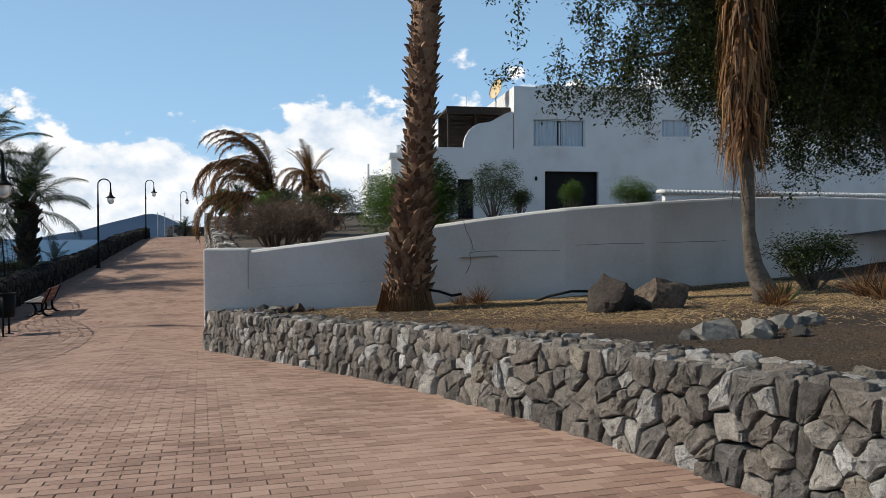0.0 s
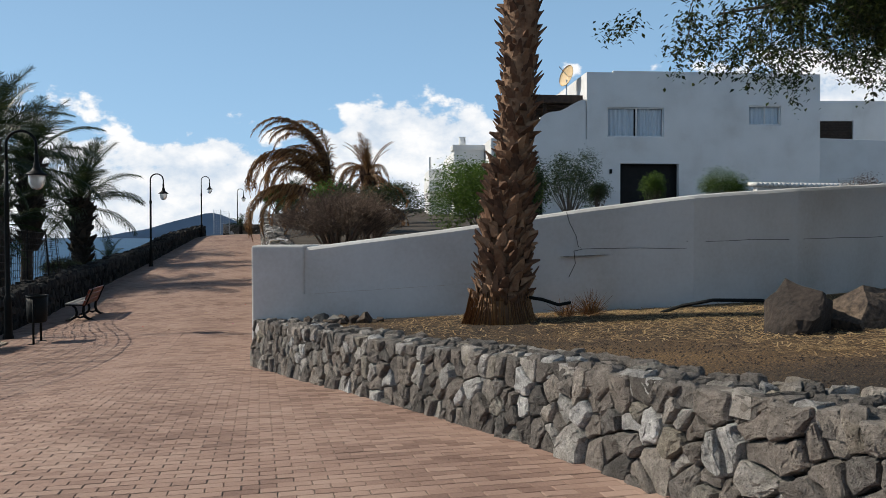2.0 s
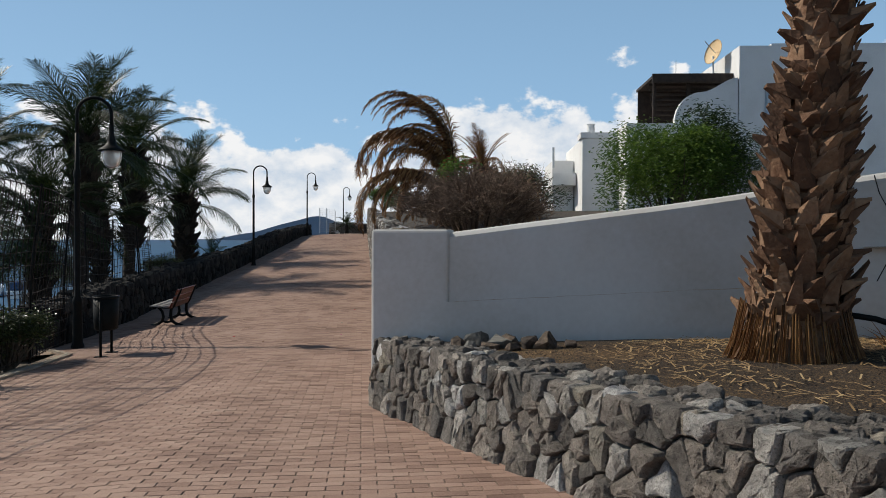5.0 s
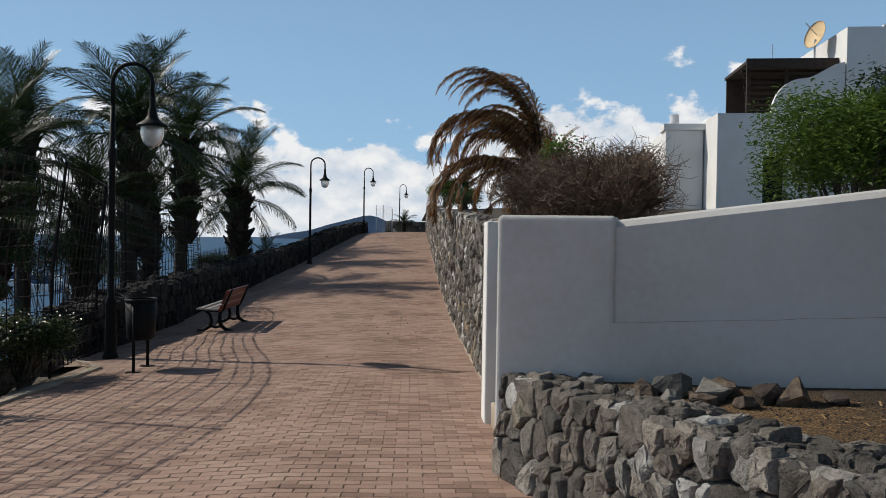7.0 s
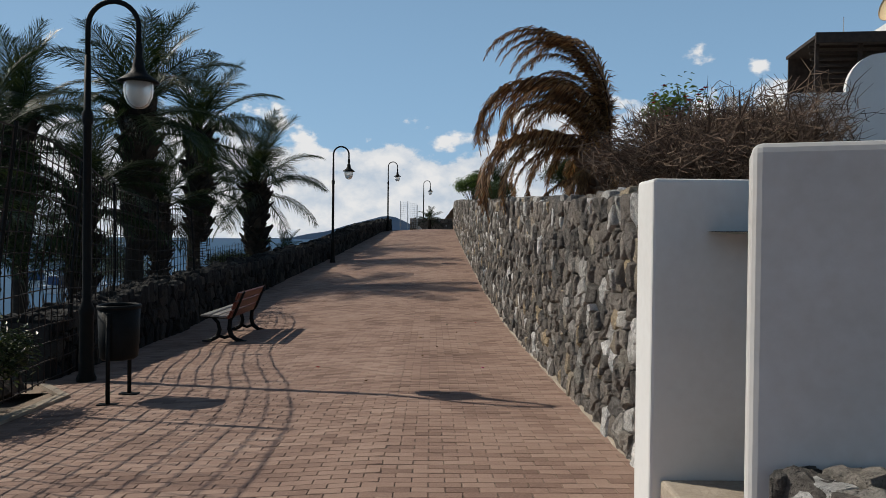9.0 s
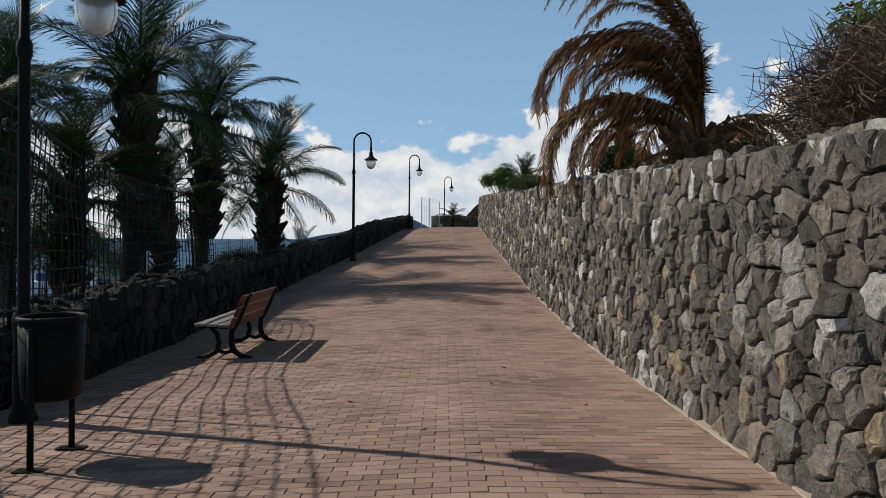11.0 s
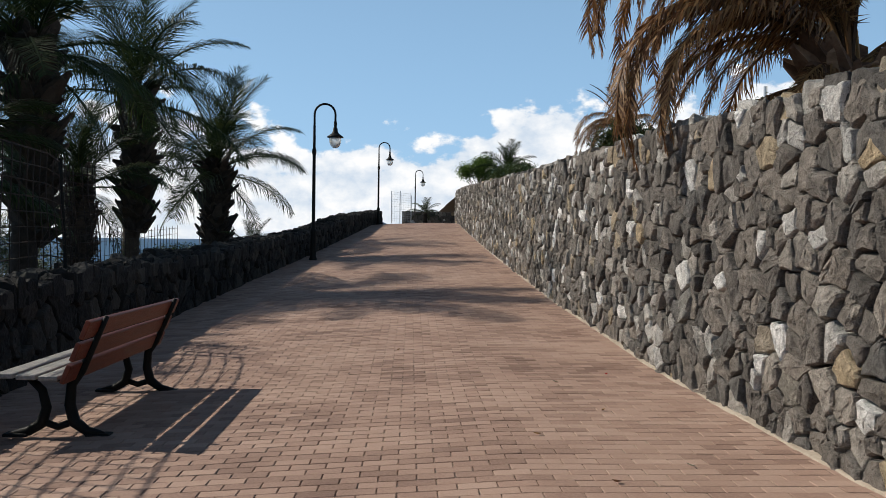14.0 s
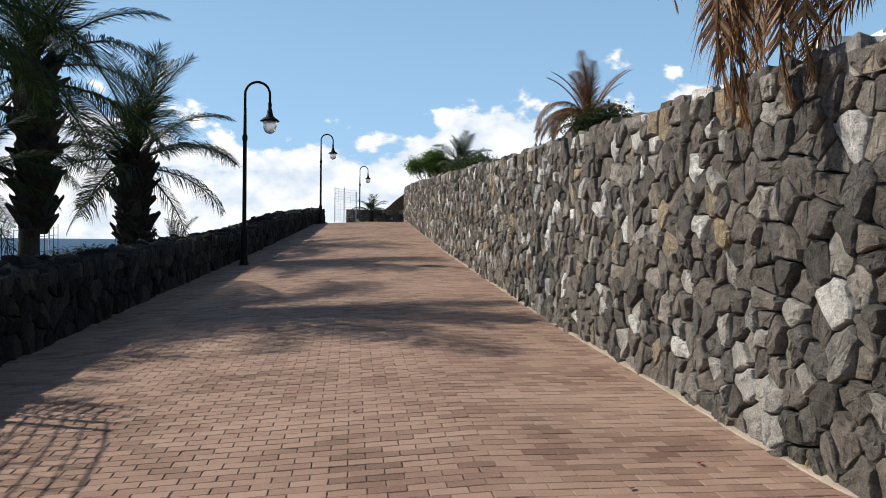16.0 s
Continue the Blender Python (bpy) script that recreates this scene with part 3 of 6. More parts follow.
def tall_wall():
    y0, y1 = 15.62, 61.0
    ys = steps(y0, y1, 1.0)
    core = strip_body("wall_east", [(0.70, y) for y in ys], [(1.05, y) for y in ys], [ground_z(0.6, y) - 0.3 for y in ys], [lerp(y, TOPY, TOPZ) - 0.05 for y in ys], M_MORTAR)
    wall = tagged(new("wall_east", core), "tall retaining wall of dark rubble basalt with a few pale and tan stones", "stone wall", kind="structure")

    def place(u, v, w):
        y = y0 + u
        lo, hi = ground_z(0.6, y) - 0.02, lerp(y, TOPY, TOPZ)
        bulge = 0.025 * noise.noise((y * 0.7, v * 0.9, 4))
        return Vector((0.65 - w - bulge + 0.02 * (v / 2.2), y, lo + (hi - lo) * v / 2.2))

    polys = cells(y1 - y0, 2.2, 0.225, 0.26, 11, 0.85)
    lay_stones(wall, polys, place, lambda u, v: 5.8 < u < 9.6, 12, 0.048, "dark rubble stones of the long retaining wall")

    def cap(u, v, w):
        y = y0 + u
        return Vector((0.64 + v, y, lerp(y, TOPY, TOPZ) - 0.05 + w * 1.4))

    v, f = joined([([cap(*p) for p in a], b) for a, b in (stone(q, rng, 0.06) for q in cells(y1 - y0, 0.42, 0.3, 0.24, 13, 0.2))])
    tagged(part("coping", mesh_data("coping", v, f, M_STONE), wall, "uneven top course of rough stones"), kind="stuff")
    # cement haunch along the foot
    verts, faces = [], []
    fs = steps(y0, y1, 0.25)
    for y in fs:
        g = ground_z(0.5, y)
        a = 0.03 * noise.noise((y * 2.1, 1, 0)) + 0.015 * noise.noise((y * 7, 2, 0))
        verts += [(0.575 - a, y, g - 0.012), (0.592 - a, y, g + 0.010), (0.70, y, g + 0.03 + a)]
    for i in range(len(fs) - 1):
        a, b = i * 3, i * 3 + 3
        faces += [(a, b, b + 1, a + 1), (a + 1, b + 1, b + 2, a + 2)]
    part("footing", mesh_data("footing", verts, faces, M_CEMENT), wall, "pale cement haunch along the wall's foot")


def near_wall():
    pts = [(near_x(y), y) for y in steps(-4.5, 13.72, 0.5)]
    acc = [0.0]
    for a, b in zip(pts, pts[1:]):
        acc.append(acc[-1] + math.dist(a, b))
    length = acc[-1]
    px, py = [p[0] for p in pts], [p[1] for p in pts]

    def along(u):
        x, y = lerp(u, acc, px), lerp(u, acc, py)
        x2, y2 = lerp(u + 0.1, acc, px), lerp(u + 0.1, acc, py)
        if u + 0.1 > length:
            x2, y2 = x + (px[-1] - px[-2]), y + (py[-1] - py[-2])
        d = Vector((x2 - x, y2 - y, 0)).normalized()
        return x, y, Vector((-d.y, d.x, 0))

    back = []
    for u in acc:
        x, y, n = along(u)
        back.append((x - n.x * 0.5, y - n.y * 0.5))
    inner = [(along(u)[0] - along(u)[2].x * 0.07, along(u)[1] - along(u)[2].y * 0.07) for u in acc]
    core = strip_body("wall_garden", inner, back, [ground_z(2, p[1]) - 0.3 for p in pts], [lerp(p[1], NTOP_Y, NTOP_Z) - 0.05 for p in pts], M_MORTAR)
    wall = tagged(new("wall_garden", core), "low curved garden wall of rough grey basalt rubble", "stone wall", kind="structure")

    def place(u, v, w):
        x, y, n = along(u)
        lo, hi = ground_z(x, y) - 0.02, lerp(y, NTOP_Y, NTOP_Z)
        lean = 0.05 - 0.07 * v / 0.66 + w
        return Vector((x + n.x * lean, y + n.y * lean, lo + (hi - lo) * v / 0.66))

    lay_stones(wall, cells(length, 0.66, 0.215, 0.20, 21, 0.75), place, lambda u, v: u > 6.5, 22, 0.06, "rough grey rubble stones", mat=M_GARDENSTONE)

    def cap(u, v, w):
        x, y, n = along(u)
        return Vector((x - n.x * (v - 0.02), y - n.y * (v - 0.02), lerp(y, NTOP_Y, NTOP_Z) - 0.045 + w * 1.1))

    lay_stones(wall, cells(length, 0.55, 0.2, 0.14, 23, 0.3), cap, lambda u, v: u > 4.5, 24, 0.05, "flat broken stones set along the top", mat=M_GARDENSTONE, name="coping_stone")


def sea_wall():
    y0, y1 = 20.9, 62.0
    ys = steps(y0, y1, 1.0)
    core = strip_body("wall_west", [(left_x(y) - 0.06, y) for y in ys], [(left_x(y) - 0.62, y) for y in ys], [ground_z(-5.5, y) - 0.5 for y in ys], [lerp(y, LTOP_Y, LTOP_Z) - 0.05 for y in ys], M_MORTAR)
    wall = tagged(new("wall_west", core), "low parapet of rubble stones on the seaward side, coloured near-black for its shade", "stone wall", kind="structure")

    def place(u, v, w):
        y = y0 + u
        lo, hi = ground_z(-5.5, y) - 0.02, lerp(y, LTOP_Y, LTOP_Z)
        return Vector((left_x(y) - 0.04 + w, y, lo + (hi - lo) * v / 0.8))

    # stones run the other way round, so that they face the path
    polys = [p[::-1] for p in cells(y1 - y0, 0.8, 0.3, 0.26, 31, 0.3)]
    lay_stones(wall, polys, place, lambda u, v: u < 8, 32, 0.06, "rubble stones of the parapet with shade put into their blackish colour", mat=M_SHADED_STONE)

    def cap(u, v, w):
        y = y0 + u
        return Vector((left_x(y) + 0.02 - v, y, lerp(y, LTOP_Y, LTOP_Z) - 0.05 + w * (1.6 + 0.8 * noise.noise((y * 1.7, v * 3, 6)))))

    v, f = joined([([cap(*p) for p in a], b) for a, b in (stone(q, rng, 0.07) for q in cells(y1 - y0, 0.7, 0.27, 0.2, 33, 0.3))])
    tagged(part("coping", mesh_data("coping", v, f, M_SHADED_STONE), wall, "loose flat stones along the parapet top, in the same shade-darkened colour"), kind="stuff")


tall_wall()
near_wall()
sea_wall()


# ---- white walls ----
def white_wall():
    fine, tops = [], []
    for i in range(len(WHITE) - 1):
        n = 6
        for k in range(n):
            f = k / n
            fine.append((WHITE[i][0] + (WHITE[i + 1][0] - WHITE[i][0]) * f, WHITE[i][1] + (WHITE[i + 1][1] - WHITE[i][1]) * f))
            tops.append(WHITE_TOP[i] + (WHITE_TOP[i + 1] - WHITE_TOP[i]) * f)
    verts, faces, n = [], [], len(fine)
    for i, (x, y) in enumerate(fine):
        a, b = fine[max(i - 1, 0)], fine[min(i + 1, n - 1)]
        d = Vector((b[0] - a[0], b[1] - a[1], 0)).normalized()
        s = Vector((d.y, -d.x, 0))
        wob = 0.010 * noise.noise((x * 1.3, y * 1.3, 2))
        z = tops[i] + wob
        p = Vector((x, y, 0))
        low = ground_z(x, y) - 0.3 if x < 1 else soil_z(x, y) - 0.3
        for off, h in ((0.0, low), (0.0, z - 0.055), (-0.040, z - 0.016), (-0.10, z), (-0.19, z - 0.014), (-0.22, z - 0.05), (-0.22, low)):
            q = p + s * off
            verts.append((q.x, q.y, h))
    for i in range(n - 1):
        for k in range(6):
            a, b = i * 7 + k, (i + 1) * 7 + k
            faces.append((a, b, b + 1, a + 1))
    faces.append(tuple(range(7)))
    wall = tagged(new("wall_white", mesh_data("wall_white", verts, faces, M_SHADED_WHITE)), "white rendered garden wall with a rising, slightly cracked top", "garden wall", kind="structure")
    # thicker end panel with a raised edge
    d = (Vector((1.13, 13.56, 0)) - Vector((0.37, 13.84, 0)))
    ln = d.length
    d.normalize()
    ang = math.degrees(math.atan2(d.y, d.x))
    part("end_panel", box_mesh("end_panel", (-0.03, -0.035, -0.25), (ln, 0.26, 1.812), M_SHADED_WHITE, 0.035, 3), wall, "thicker white end panel", pose(0.37, 13.84, 0, 0, 0, ang))
    # the lower half stands proud as far as a ragged ledge
    lx = steps(1.06, 5.2, 0.1)
    wx, wy = [p[0] for p in WHITE], [p[1] for p in WHITE]
    def proud(x, out):
        return (x - 0.36 * out, lerp(x, wx, wy) - 0.93 * out)
    ledge = [1.07 + 0.075 * (x - 1.12) + 0.012 * noise.noise((x * 5, 0, 0)) for x in lx]
    part("lower_face", strip_body("lower_face", [proud(x, 0.036 * (1 - ((x - 1.06) / 4.2) ** 2) + 0.002) for x in lx], [proud(x, -0.05) for x in lx], [ground_z(x, 12) - 0.1 for x in lx], ledge, M_SHADED_WHITE), wall, "lower part of the white wall, a little proud")
    # hairline cracks
    def crack(points, dark=True):
        v, f = tube(points, 0.005, 4)
        part("crack", mesh_data("crack", v, f, M_MORTAR if dark else M_CEMENT), wall, "dark crack in the render")
    def on(x, z, out=0.001):
        y = lerp(x, [p[0] for p in WHITE], [p[1] for p in WHITE])
        return (x - 0.002, y - out, z)
    crack([on(4.80, 2.30), on(4.84, 2.14), on(4.93, 1.95), on(4.96, 1.80), on(5.02, 1.76), on(4.90, 1.73), on(4.92, 1.55), on(4.83, 1.35)])
    crack([on(x, 1.86 + 0.014 * (x - 6) + 0.02 * noise.noise((x * 1.5, 0, 0))) for x in steps(6.5, 10.8, 0.35)])
    crack([on(x, 1.07 + 0.075 * (x - 1.12) + 0.012 * noise.noise((x * 5, 0, 0)), 0.024) for x in steps(1.18, 4.4, 0.15)], False)
    crack([on(5.02, 1.76)] + [on(x, 1.77 + 0.012 * noise.noise((x * 2, 0, 0))) for x in steps(5.2, 6.5, 0.3)])


white_wall()


def gate_pier():
    pier = tagged(new("pier", box_mesh("pier", (0.40, 15.30, -0.4), (2.6, 15.62, 1.80), M_WHITE, 0.02)), "white rendered wall end beside the garden gateway", "gate pier", kind="structure")
    tagged(new("doorstep", box_mesh("doorstep", (0.46, 13.95, -0.3), (2.4, 15.30, 0.16), M_CEMENT, 0.02)), "worn cement step in the gateway", "step", kind="structure")
    return pier


gate_pier()


# ---- paving ----
PL, PW = 0.207, 0.1035


def paver_shape(top=0.0):
    a, b, g, e = PL / 2, PW / 2, 0.0022, 0.0060
    ring = lambda i, z: [(-a + i, -b + i, z), (a - i, -b + i, z), (a - i, b - i, z), (-a + i, b - i, z)]
    verts = ring(g, -0.02) + ring(g, -0.0035) + ring(e, top)
    faces = []
    for k in range(4):
        k2 = (k + 1) % 4
        faces += [(k, k2, 4 + k2, 4 + k), (4 + k, 4 + k2, 8 + k2, 8 + k)]
    return verts, faces + [(8, 9, 10, 11)]


def paving():
    base_v, base_f = paver_shape()
    shared = mesh_data("paver", base_v, base_f, M_PAVER)
    rest_v, rest_f, count = [], [], 0
    r = random.Random(5)
    y, row = -4.0, 0
    while y < 60:
        lo, hi = kerb_x(y) - (0.05 if y < 20.6 else 0.15), right_edge(y)
        x = -9.6 + (PL / 2 if row % 2 else 0)
        slope = (lerp(y + 0.2, GY, GZ) - lerp(y - 0.2, GY, GZ)) / 0.4
        while x < hi:
            if x > lo:
                h = ground_z(x, y) + r.uniform(-0.002, 0.0015)
                cant = 0.055 if x < -1.2 else 0.0
                if 22.3 < y < 25.2 and -2.6 < x < -0.45 and count < 300:
                    part("paver", shared, pavement, m=Matrix.Translation((x, y, h)) @ Euler((math.atan(slope), -math.atan(cant), 0)).to_matrix().to_4x4())
                    count += 1
                else:
                    o = len(rest_v)
                    ta, tb = r.uniform(-0.012, 0.012), r.uniform(-0.012, 0.012)
                    rest_v += [(x + vx, y + vy, h + vz + vy * (slope + tb) + vx * (cant + ta)) for vx, vy, vz in base_v[4:]]
                    rest_f += [tuple(i - 4 + o for i in q) for q in base_f if min(q) >= 4]
            x += PL
        y += PW
        row += 1
    tagged(part("paving", mesh_data("paving", rest_v, rest_f, M_PAVER), pavement, "pinkish-brown concrete block paving in running bond"), kind="stuff")


def kerb():
    pts = [(kerb_x(y) - 0.06, y) for y in steps(10.0, 20.4, 0.4)]
    verts, faces = [], []
    for x, y in pts:
        g = ground_z(x, y)
        verts += [(x + 0.06, y, g - 0.1), (x + 0.06, y, g + 0.035), (x - 0.06, y, g + 0.035), (x - 0.06, y, g - 0.1)]
    for i in range(len(pts) - 1):
        for k in range(3):
            a, b = i * 4 + k, i * 4 + 4 + k
            faces.append((a, a + 1, b + 1, b))
    faces += [(0, 1, 2, 3), tuple(len(verts) - 4 + k for k in (3, 2, 1, 0))]
    tagged(new("kerb", mesh_data("kerb", verts, faces, M_CEMENT)), "pale cement edging kerb of the planted bed", "kerb", kind="structure")


kerb()


# ---- the house ----
HC, HD = Vector((16.4, 38.0, 0)), Vector((0.99, -0.14, 0)).normalized()
HANG = math.degrees(math.atan2(HD.y, HD.x))


def wall_with_holes(name, s0, s1, z0, z1, thick, holes, mat):
    """A wall in its own frame (s along, depth back, z up) with openings cut through it."""
    ss = sorted({s0, s1, *[h[0] for h in holes], *[h[1] for h in holes]})
    zs = sorted({z0, z1, *[h[2] for h in holes], *[h[3] for h in holes]})
    solid = lambda i, j: 0 <= i < len(ss) - 1 and 0 <= j < len(zs) - 1 and not any(h[0] <= (ss[i] + ss[i + 1]) / 2 <= h[1] and h[2] <= (zs[j] + zs[j + 1]) / 2 <= h[3] for h in holes)
    verts, faces = [], []
    def quad(*p):
        o = len(verts)
        verts.extend(p)
        faces.append((o, o + 1, o + 2, o + 3))
    for i in range(len(ss) - 1):
        for j in range(len(zs) - 1):
            if not solid(i, j):
                continue
            a, b, c, d = ss[i], ss[i + 1], zs[j], zs[j + 1]
            quad((a, 0, c), (b, 0, c), (b, 0, d), (a, 0, d))
            quad((b, thick, c), (a, thick, c), (a, thick, d), (b, thick, d))
            if not solid(i - 1, j):
                quad((a, thick, c), (a, 0, c), (a, 0, d), (a, thick, d))
            if not solid(i + 1, j):
                quad((b, 0, c), (b, thick, c), (b, thick, d), (b, 0, d))
            if not solid(i, j - 1):
                quad((a, thick, c), (b, thick, c), (b, 0, c), (a, 0, c))
            if not solid(i, j + 1):
                quad((a, 0, d), (b, 0, d), (b, thick, d), (a, thick, d))
    return mesh_data(name, verts, faces, mat)


def curtain_window(parent, s0, s1, z0, z1, halves):
    win = part("window", box_mesh("frame_sill", (s0 + 0.004, 0.06, z0 + 0.004), (s1 - 0.004, 0.16, z0 + 0.07), M_ALU, 0.01), parent, "curtained window")
    for a, b in ((s0 + 0.004, s0 + 0.06), (s1 - 0.06, s1 - 0.004)):
        part("frame", box_mesh("frame", (a, 0.07, z0 + 0.07), (b, 0.15, z1 - 0.07), M_WHITE, 0.008), win)
    part("frame", box_mesh("frame", (s0 + 0.004, 0.07, z1 - 0.066), (s1 - 0.004, 0.15, z1 - 0.004), M_WHITE, 0.008), win)
    mid = s0 + (s1 - s0) * 0.52
    part("frame", box_mesh("frame", (mid - 0.035, 0.07, z0 + 0.07), (mid + 0.035, 0.15, z1 - 0.07), M_WHITE, 0.008), win)
    for a, b in halves:
        verts, faces, n = [], [], 40
        for i in range(n + 1):
            f = i / n
            x = s0 + (s1 - s0) * (a + (b - a) * f)
            w = 0.24 + 0.035 * math.sin(f * 38) + 0.02 * math.sin(f * 17)
            verts += [(x, w, z0 + 0.02), (x, w, z1 - 0.02)]
        faces = [(2 * i, 2 * i + 2, 2 * i + 3, 2 * i + 1) for i in range(n)]
        part("curtain", mesh_data("curtain", verts, faces, M_CURTAIN, True), win, "pale grey-blue curtain")
    # flat near-black panel in place of a shaded room
    part("room", box_mesh("room", (s0 - 0.1, 0.36, z0 - 0.1), (s1 + 0.1, 0.45, z1 + 0.1), M_INNER_SHADE, 0), win)


def house():
    h = empty("house", pose(HC.x, HC.y, 0, 0, 0, HANG), "white cubic two-storey house with a timber pergola and curtained windows", "house")
    holes = [(1.05, 3.95, 6.84, 8.33), (1.72, 4.75, 2.9, 5.52), (8.4, 10.1, 7.5, 8.5)]
    part("wall", wall_with_holes("front", 0, 12.2, 1.0, 10.05, 0.3, holes, M_WHITE), h)
    part("wall", box_mesh("side", (0, 0.3, 1.0), (0.3, 9.0, 10.05), M_WHITE, 0.0), h)
    part("wall", box_mesh("side", (11.9, 0.3, 1.0), (12.2, 9.0, 10.05), M_WHITE, 0.0), h)
    part("wall", box_mesh("back", (0.3, 8.7, 1.0), (11.9, 9.0, 10.05), M_WHITE, 0.0), h)
    part("roof", box_mesh("roof", (0.3, 0.3, 9.5), (11.9, 8.7, 9.8), M_WHITE, 0.0), h)
    part("parapet_step", box_mesh("step", (1.35, -0.003, 10.05), (12.2, 0.3, 10.14), M_WHITE, 0.01), h)
    # near-black panel close behind the opening paints the garage's inner shade
    part("garage", box_mesh("garage", (1.5, 0.5, 2.6), (5.0, 0.6, 5.8), M_INNER_SHADE, 0.0), h, "near-black panel for the shade inside the open garage")
    curtain_window(h, 1.05, 3.95, 6.84, 8.33, [(0.02, 0.49), (0.56, 0.98)])
    curtain_window(h, 8.4, 10.1, 7.5, 8.5, [(0.02, 0.98)])
    part("wall_lamp", box_mesh("wall_lamp", (1.15, -0.12, 5.0), (1.27, -0.002, 5.22), M_BLACK, 0.02), h, "small black wall lamp")
    # wing with the swept parapet
    part("wing", wall_with_holes("wing", -4.8, -0.004, 1.0, 6.72, 0.3, [(-3.05, -2.2, 2.9, 5.05)], M_WHITE), h)
    part("wing_side", box_mesh("wing_side", (-4.8, 0.3, 1.0), (-4.5, 7.0, 6.72), M_WHITE, 0.0), h)
    part("wing_roof", box_mesh("wing_roof", (-4.5, 0.3, 6.35), (-0.004, 7.0, 6.55), M_WHITE, 0.0), h)
    # panel behind the side doorway, its shade painted near-black
    part("side_door", box_mesh("side_door", (-3.2, 0.34, 2.6), (-2.0, 0.4, 5.3), M_INNER_SHADE, 0.0), h, "near-black panel for the shade in the side doorway")
    prof = [(-2.75, 6.72)]
    for k in range(13):
        a = k / 12
        prof.append((-2.75 + 1.15 * (1 - math.cos(a * math.pi / 2)), 6.72 + 1.35 * math.sin(a * math.pi / 2)))
    for k in range(1, 9):
        a = k / 8
        prof.append((-1.6 + 1.55 * a, 8.07 + 0.62 * (a * a * (3 - 2 * a))))
    prof.append((-0.05, 6.72))
    n = len(prof)
    verts = [(x, 0.02, z) for x, z in prof] + [(x, 0.28, z) for x, z in prof]
    faces = [tuple(range(n))[::-1], tuple(range(n, 2 * n))] + [(k, (k + 1) % n, n + (k + 1) % n, n + k) for k in range(n)]
    part("swept_parapet", mesh_data("swept", verts, faces, M_WHITE), h, "white parapet wall with a swept curve")
    # pergola
    per = part("pergola", box_mesh("fascia", (-3.55, 0.7, 8.62), (-0.02, 0.82, 9.02), M_DARKWOOD, 0.02), h, "dark timber pergola roof")
    part("roof_board", box_mesh("board", (-3.5, 0.82, 8.86), (-0.02, 4.4, 8.98), M_DARKWOOD, 0.0), per)
    for k in range(9):
        z = 8.78 - 0.225 * k
        part("slat", box_mesh("slat", (-3.5 + 0.03 * k, 1.6, z - 0.13), (-0.1, 1.66, z - 0.03), M_DARKWOOD, 0.006), per)
    for s in (-3.4, -1.9, -0.25):
        part("post", box_mesh("post", (s, 1.2, 6.56), (s + 0.14, 1.34, 8.86), M_DARKWOOD, 0.01), per)
    part("screen", box_mesh("screen", (-3.45, 4.2, 6.56), (-0.1, 4.3, 8.86), M_DARKWOOD, 0.0), per)
    # lower blocks to the side
    part("side_block", box_mesh("side_block", (-6.4, 2.2, 1.0), (-4.85, 8.5, 6.35), M_WHITE, 0.01), h)
    part("side_block", box_mesh("side_block", (-4.4, 3.0, 6.72), (-3.2, 5.0, 7.05), M_WHITE, 0.01), h)
    part("block_cap", box_mesh("cap", (-6.5, 2.1, 6.35), (-4.8, 3.2, 6.62), M_WHITE, 0.01), h)
    part("balcony", box_mesh("balcony", (-7.6, 4.0, 4.3), (-6.45, 8.0, 4.9), M_WHITE, 0.01), h)
    part("side_block", box_mesh("side_block", (-7.5, 5.0, 1.0), (-6.45, 9.0, 5.6), M_WHITE, 0.01), h)
    pot = lathe([(0.02, 0), (0.16, 0.02), (0.19, 0.25), (0.17, 0.42), (0.2, 0.5)], 12)
    part("urn", mesh_data("urn", *pot, M_WHITE, True), h, "white terrace urn", pose(-5.9, 3.0, 6.62))
    v, f = tube([(0, 0, 0), (0, 0, 1.0)], 0.06, 8)
    part("chimney_pipe", mesh_data("pipe", v, f, M_ALU), h, "", pose(-7.5, 4.5, 5.2))
    v, f = tube([(0, 0, 0), (0, 0, 0.8)], 0.015, 6)
    part("aerial", mesh_data("aerial", v, f, M_ALU), h, "", pose(-2.3, 1.6, 8.98))


house()


def satellite_dish():
    d = empty("satellite_dish", pose(HC.x - 0.35, HC.y + 1.8, 9.0), "peach-coloured round satellite dish on a roof mast", "satellite dish")
    prof = [(0.001, -0.12)] + [(0.56 * k / 8, -0.12 + 0.12 * (k / 8) ** 2) for k in range(1, 9)] + [(0.575, 0.02), (0.56, 0.03)]
    bowl = part("bowl", mesh_data("bowl", *lathe(prof, 28), M_DISH, True), d, "", Matrix.Translation((0, 0, 1.2)) @ Vector((-0.92, -0.22, 0.25)).to_track_quat("Z", "Y").to_matrix().to_4x4())
    v, f = tube([(0, 0, 0), (0, 0, 1.0)], 0.04, 8)
    part("mast", mesh_data("mast", v, f, M_ALU), d)
    v, f = tube([(0, 0, -0.1), (0, 0.3, 0.55)], 0.02, 6)
    part("feed_arm", mesh_data("arm", v, f, M_ALU), bowl)


satellite_dish()


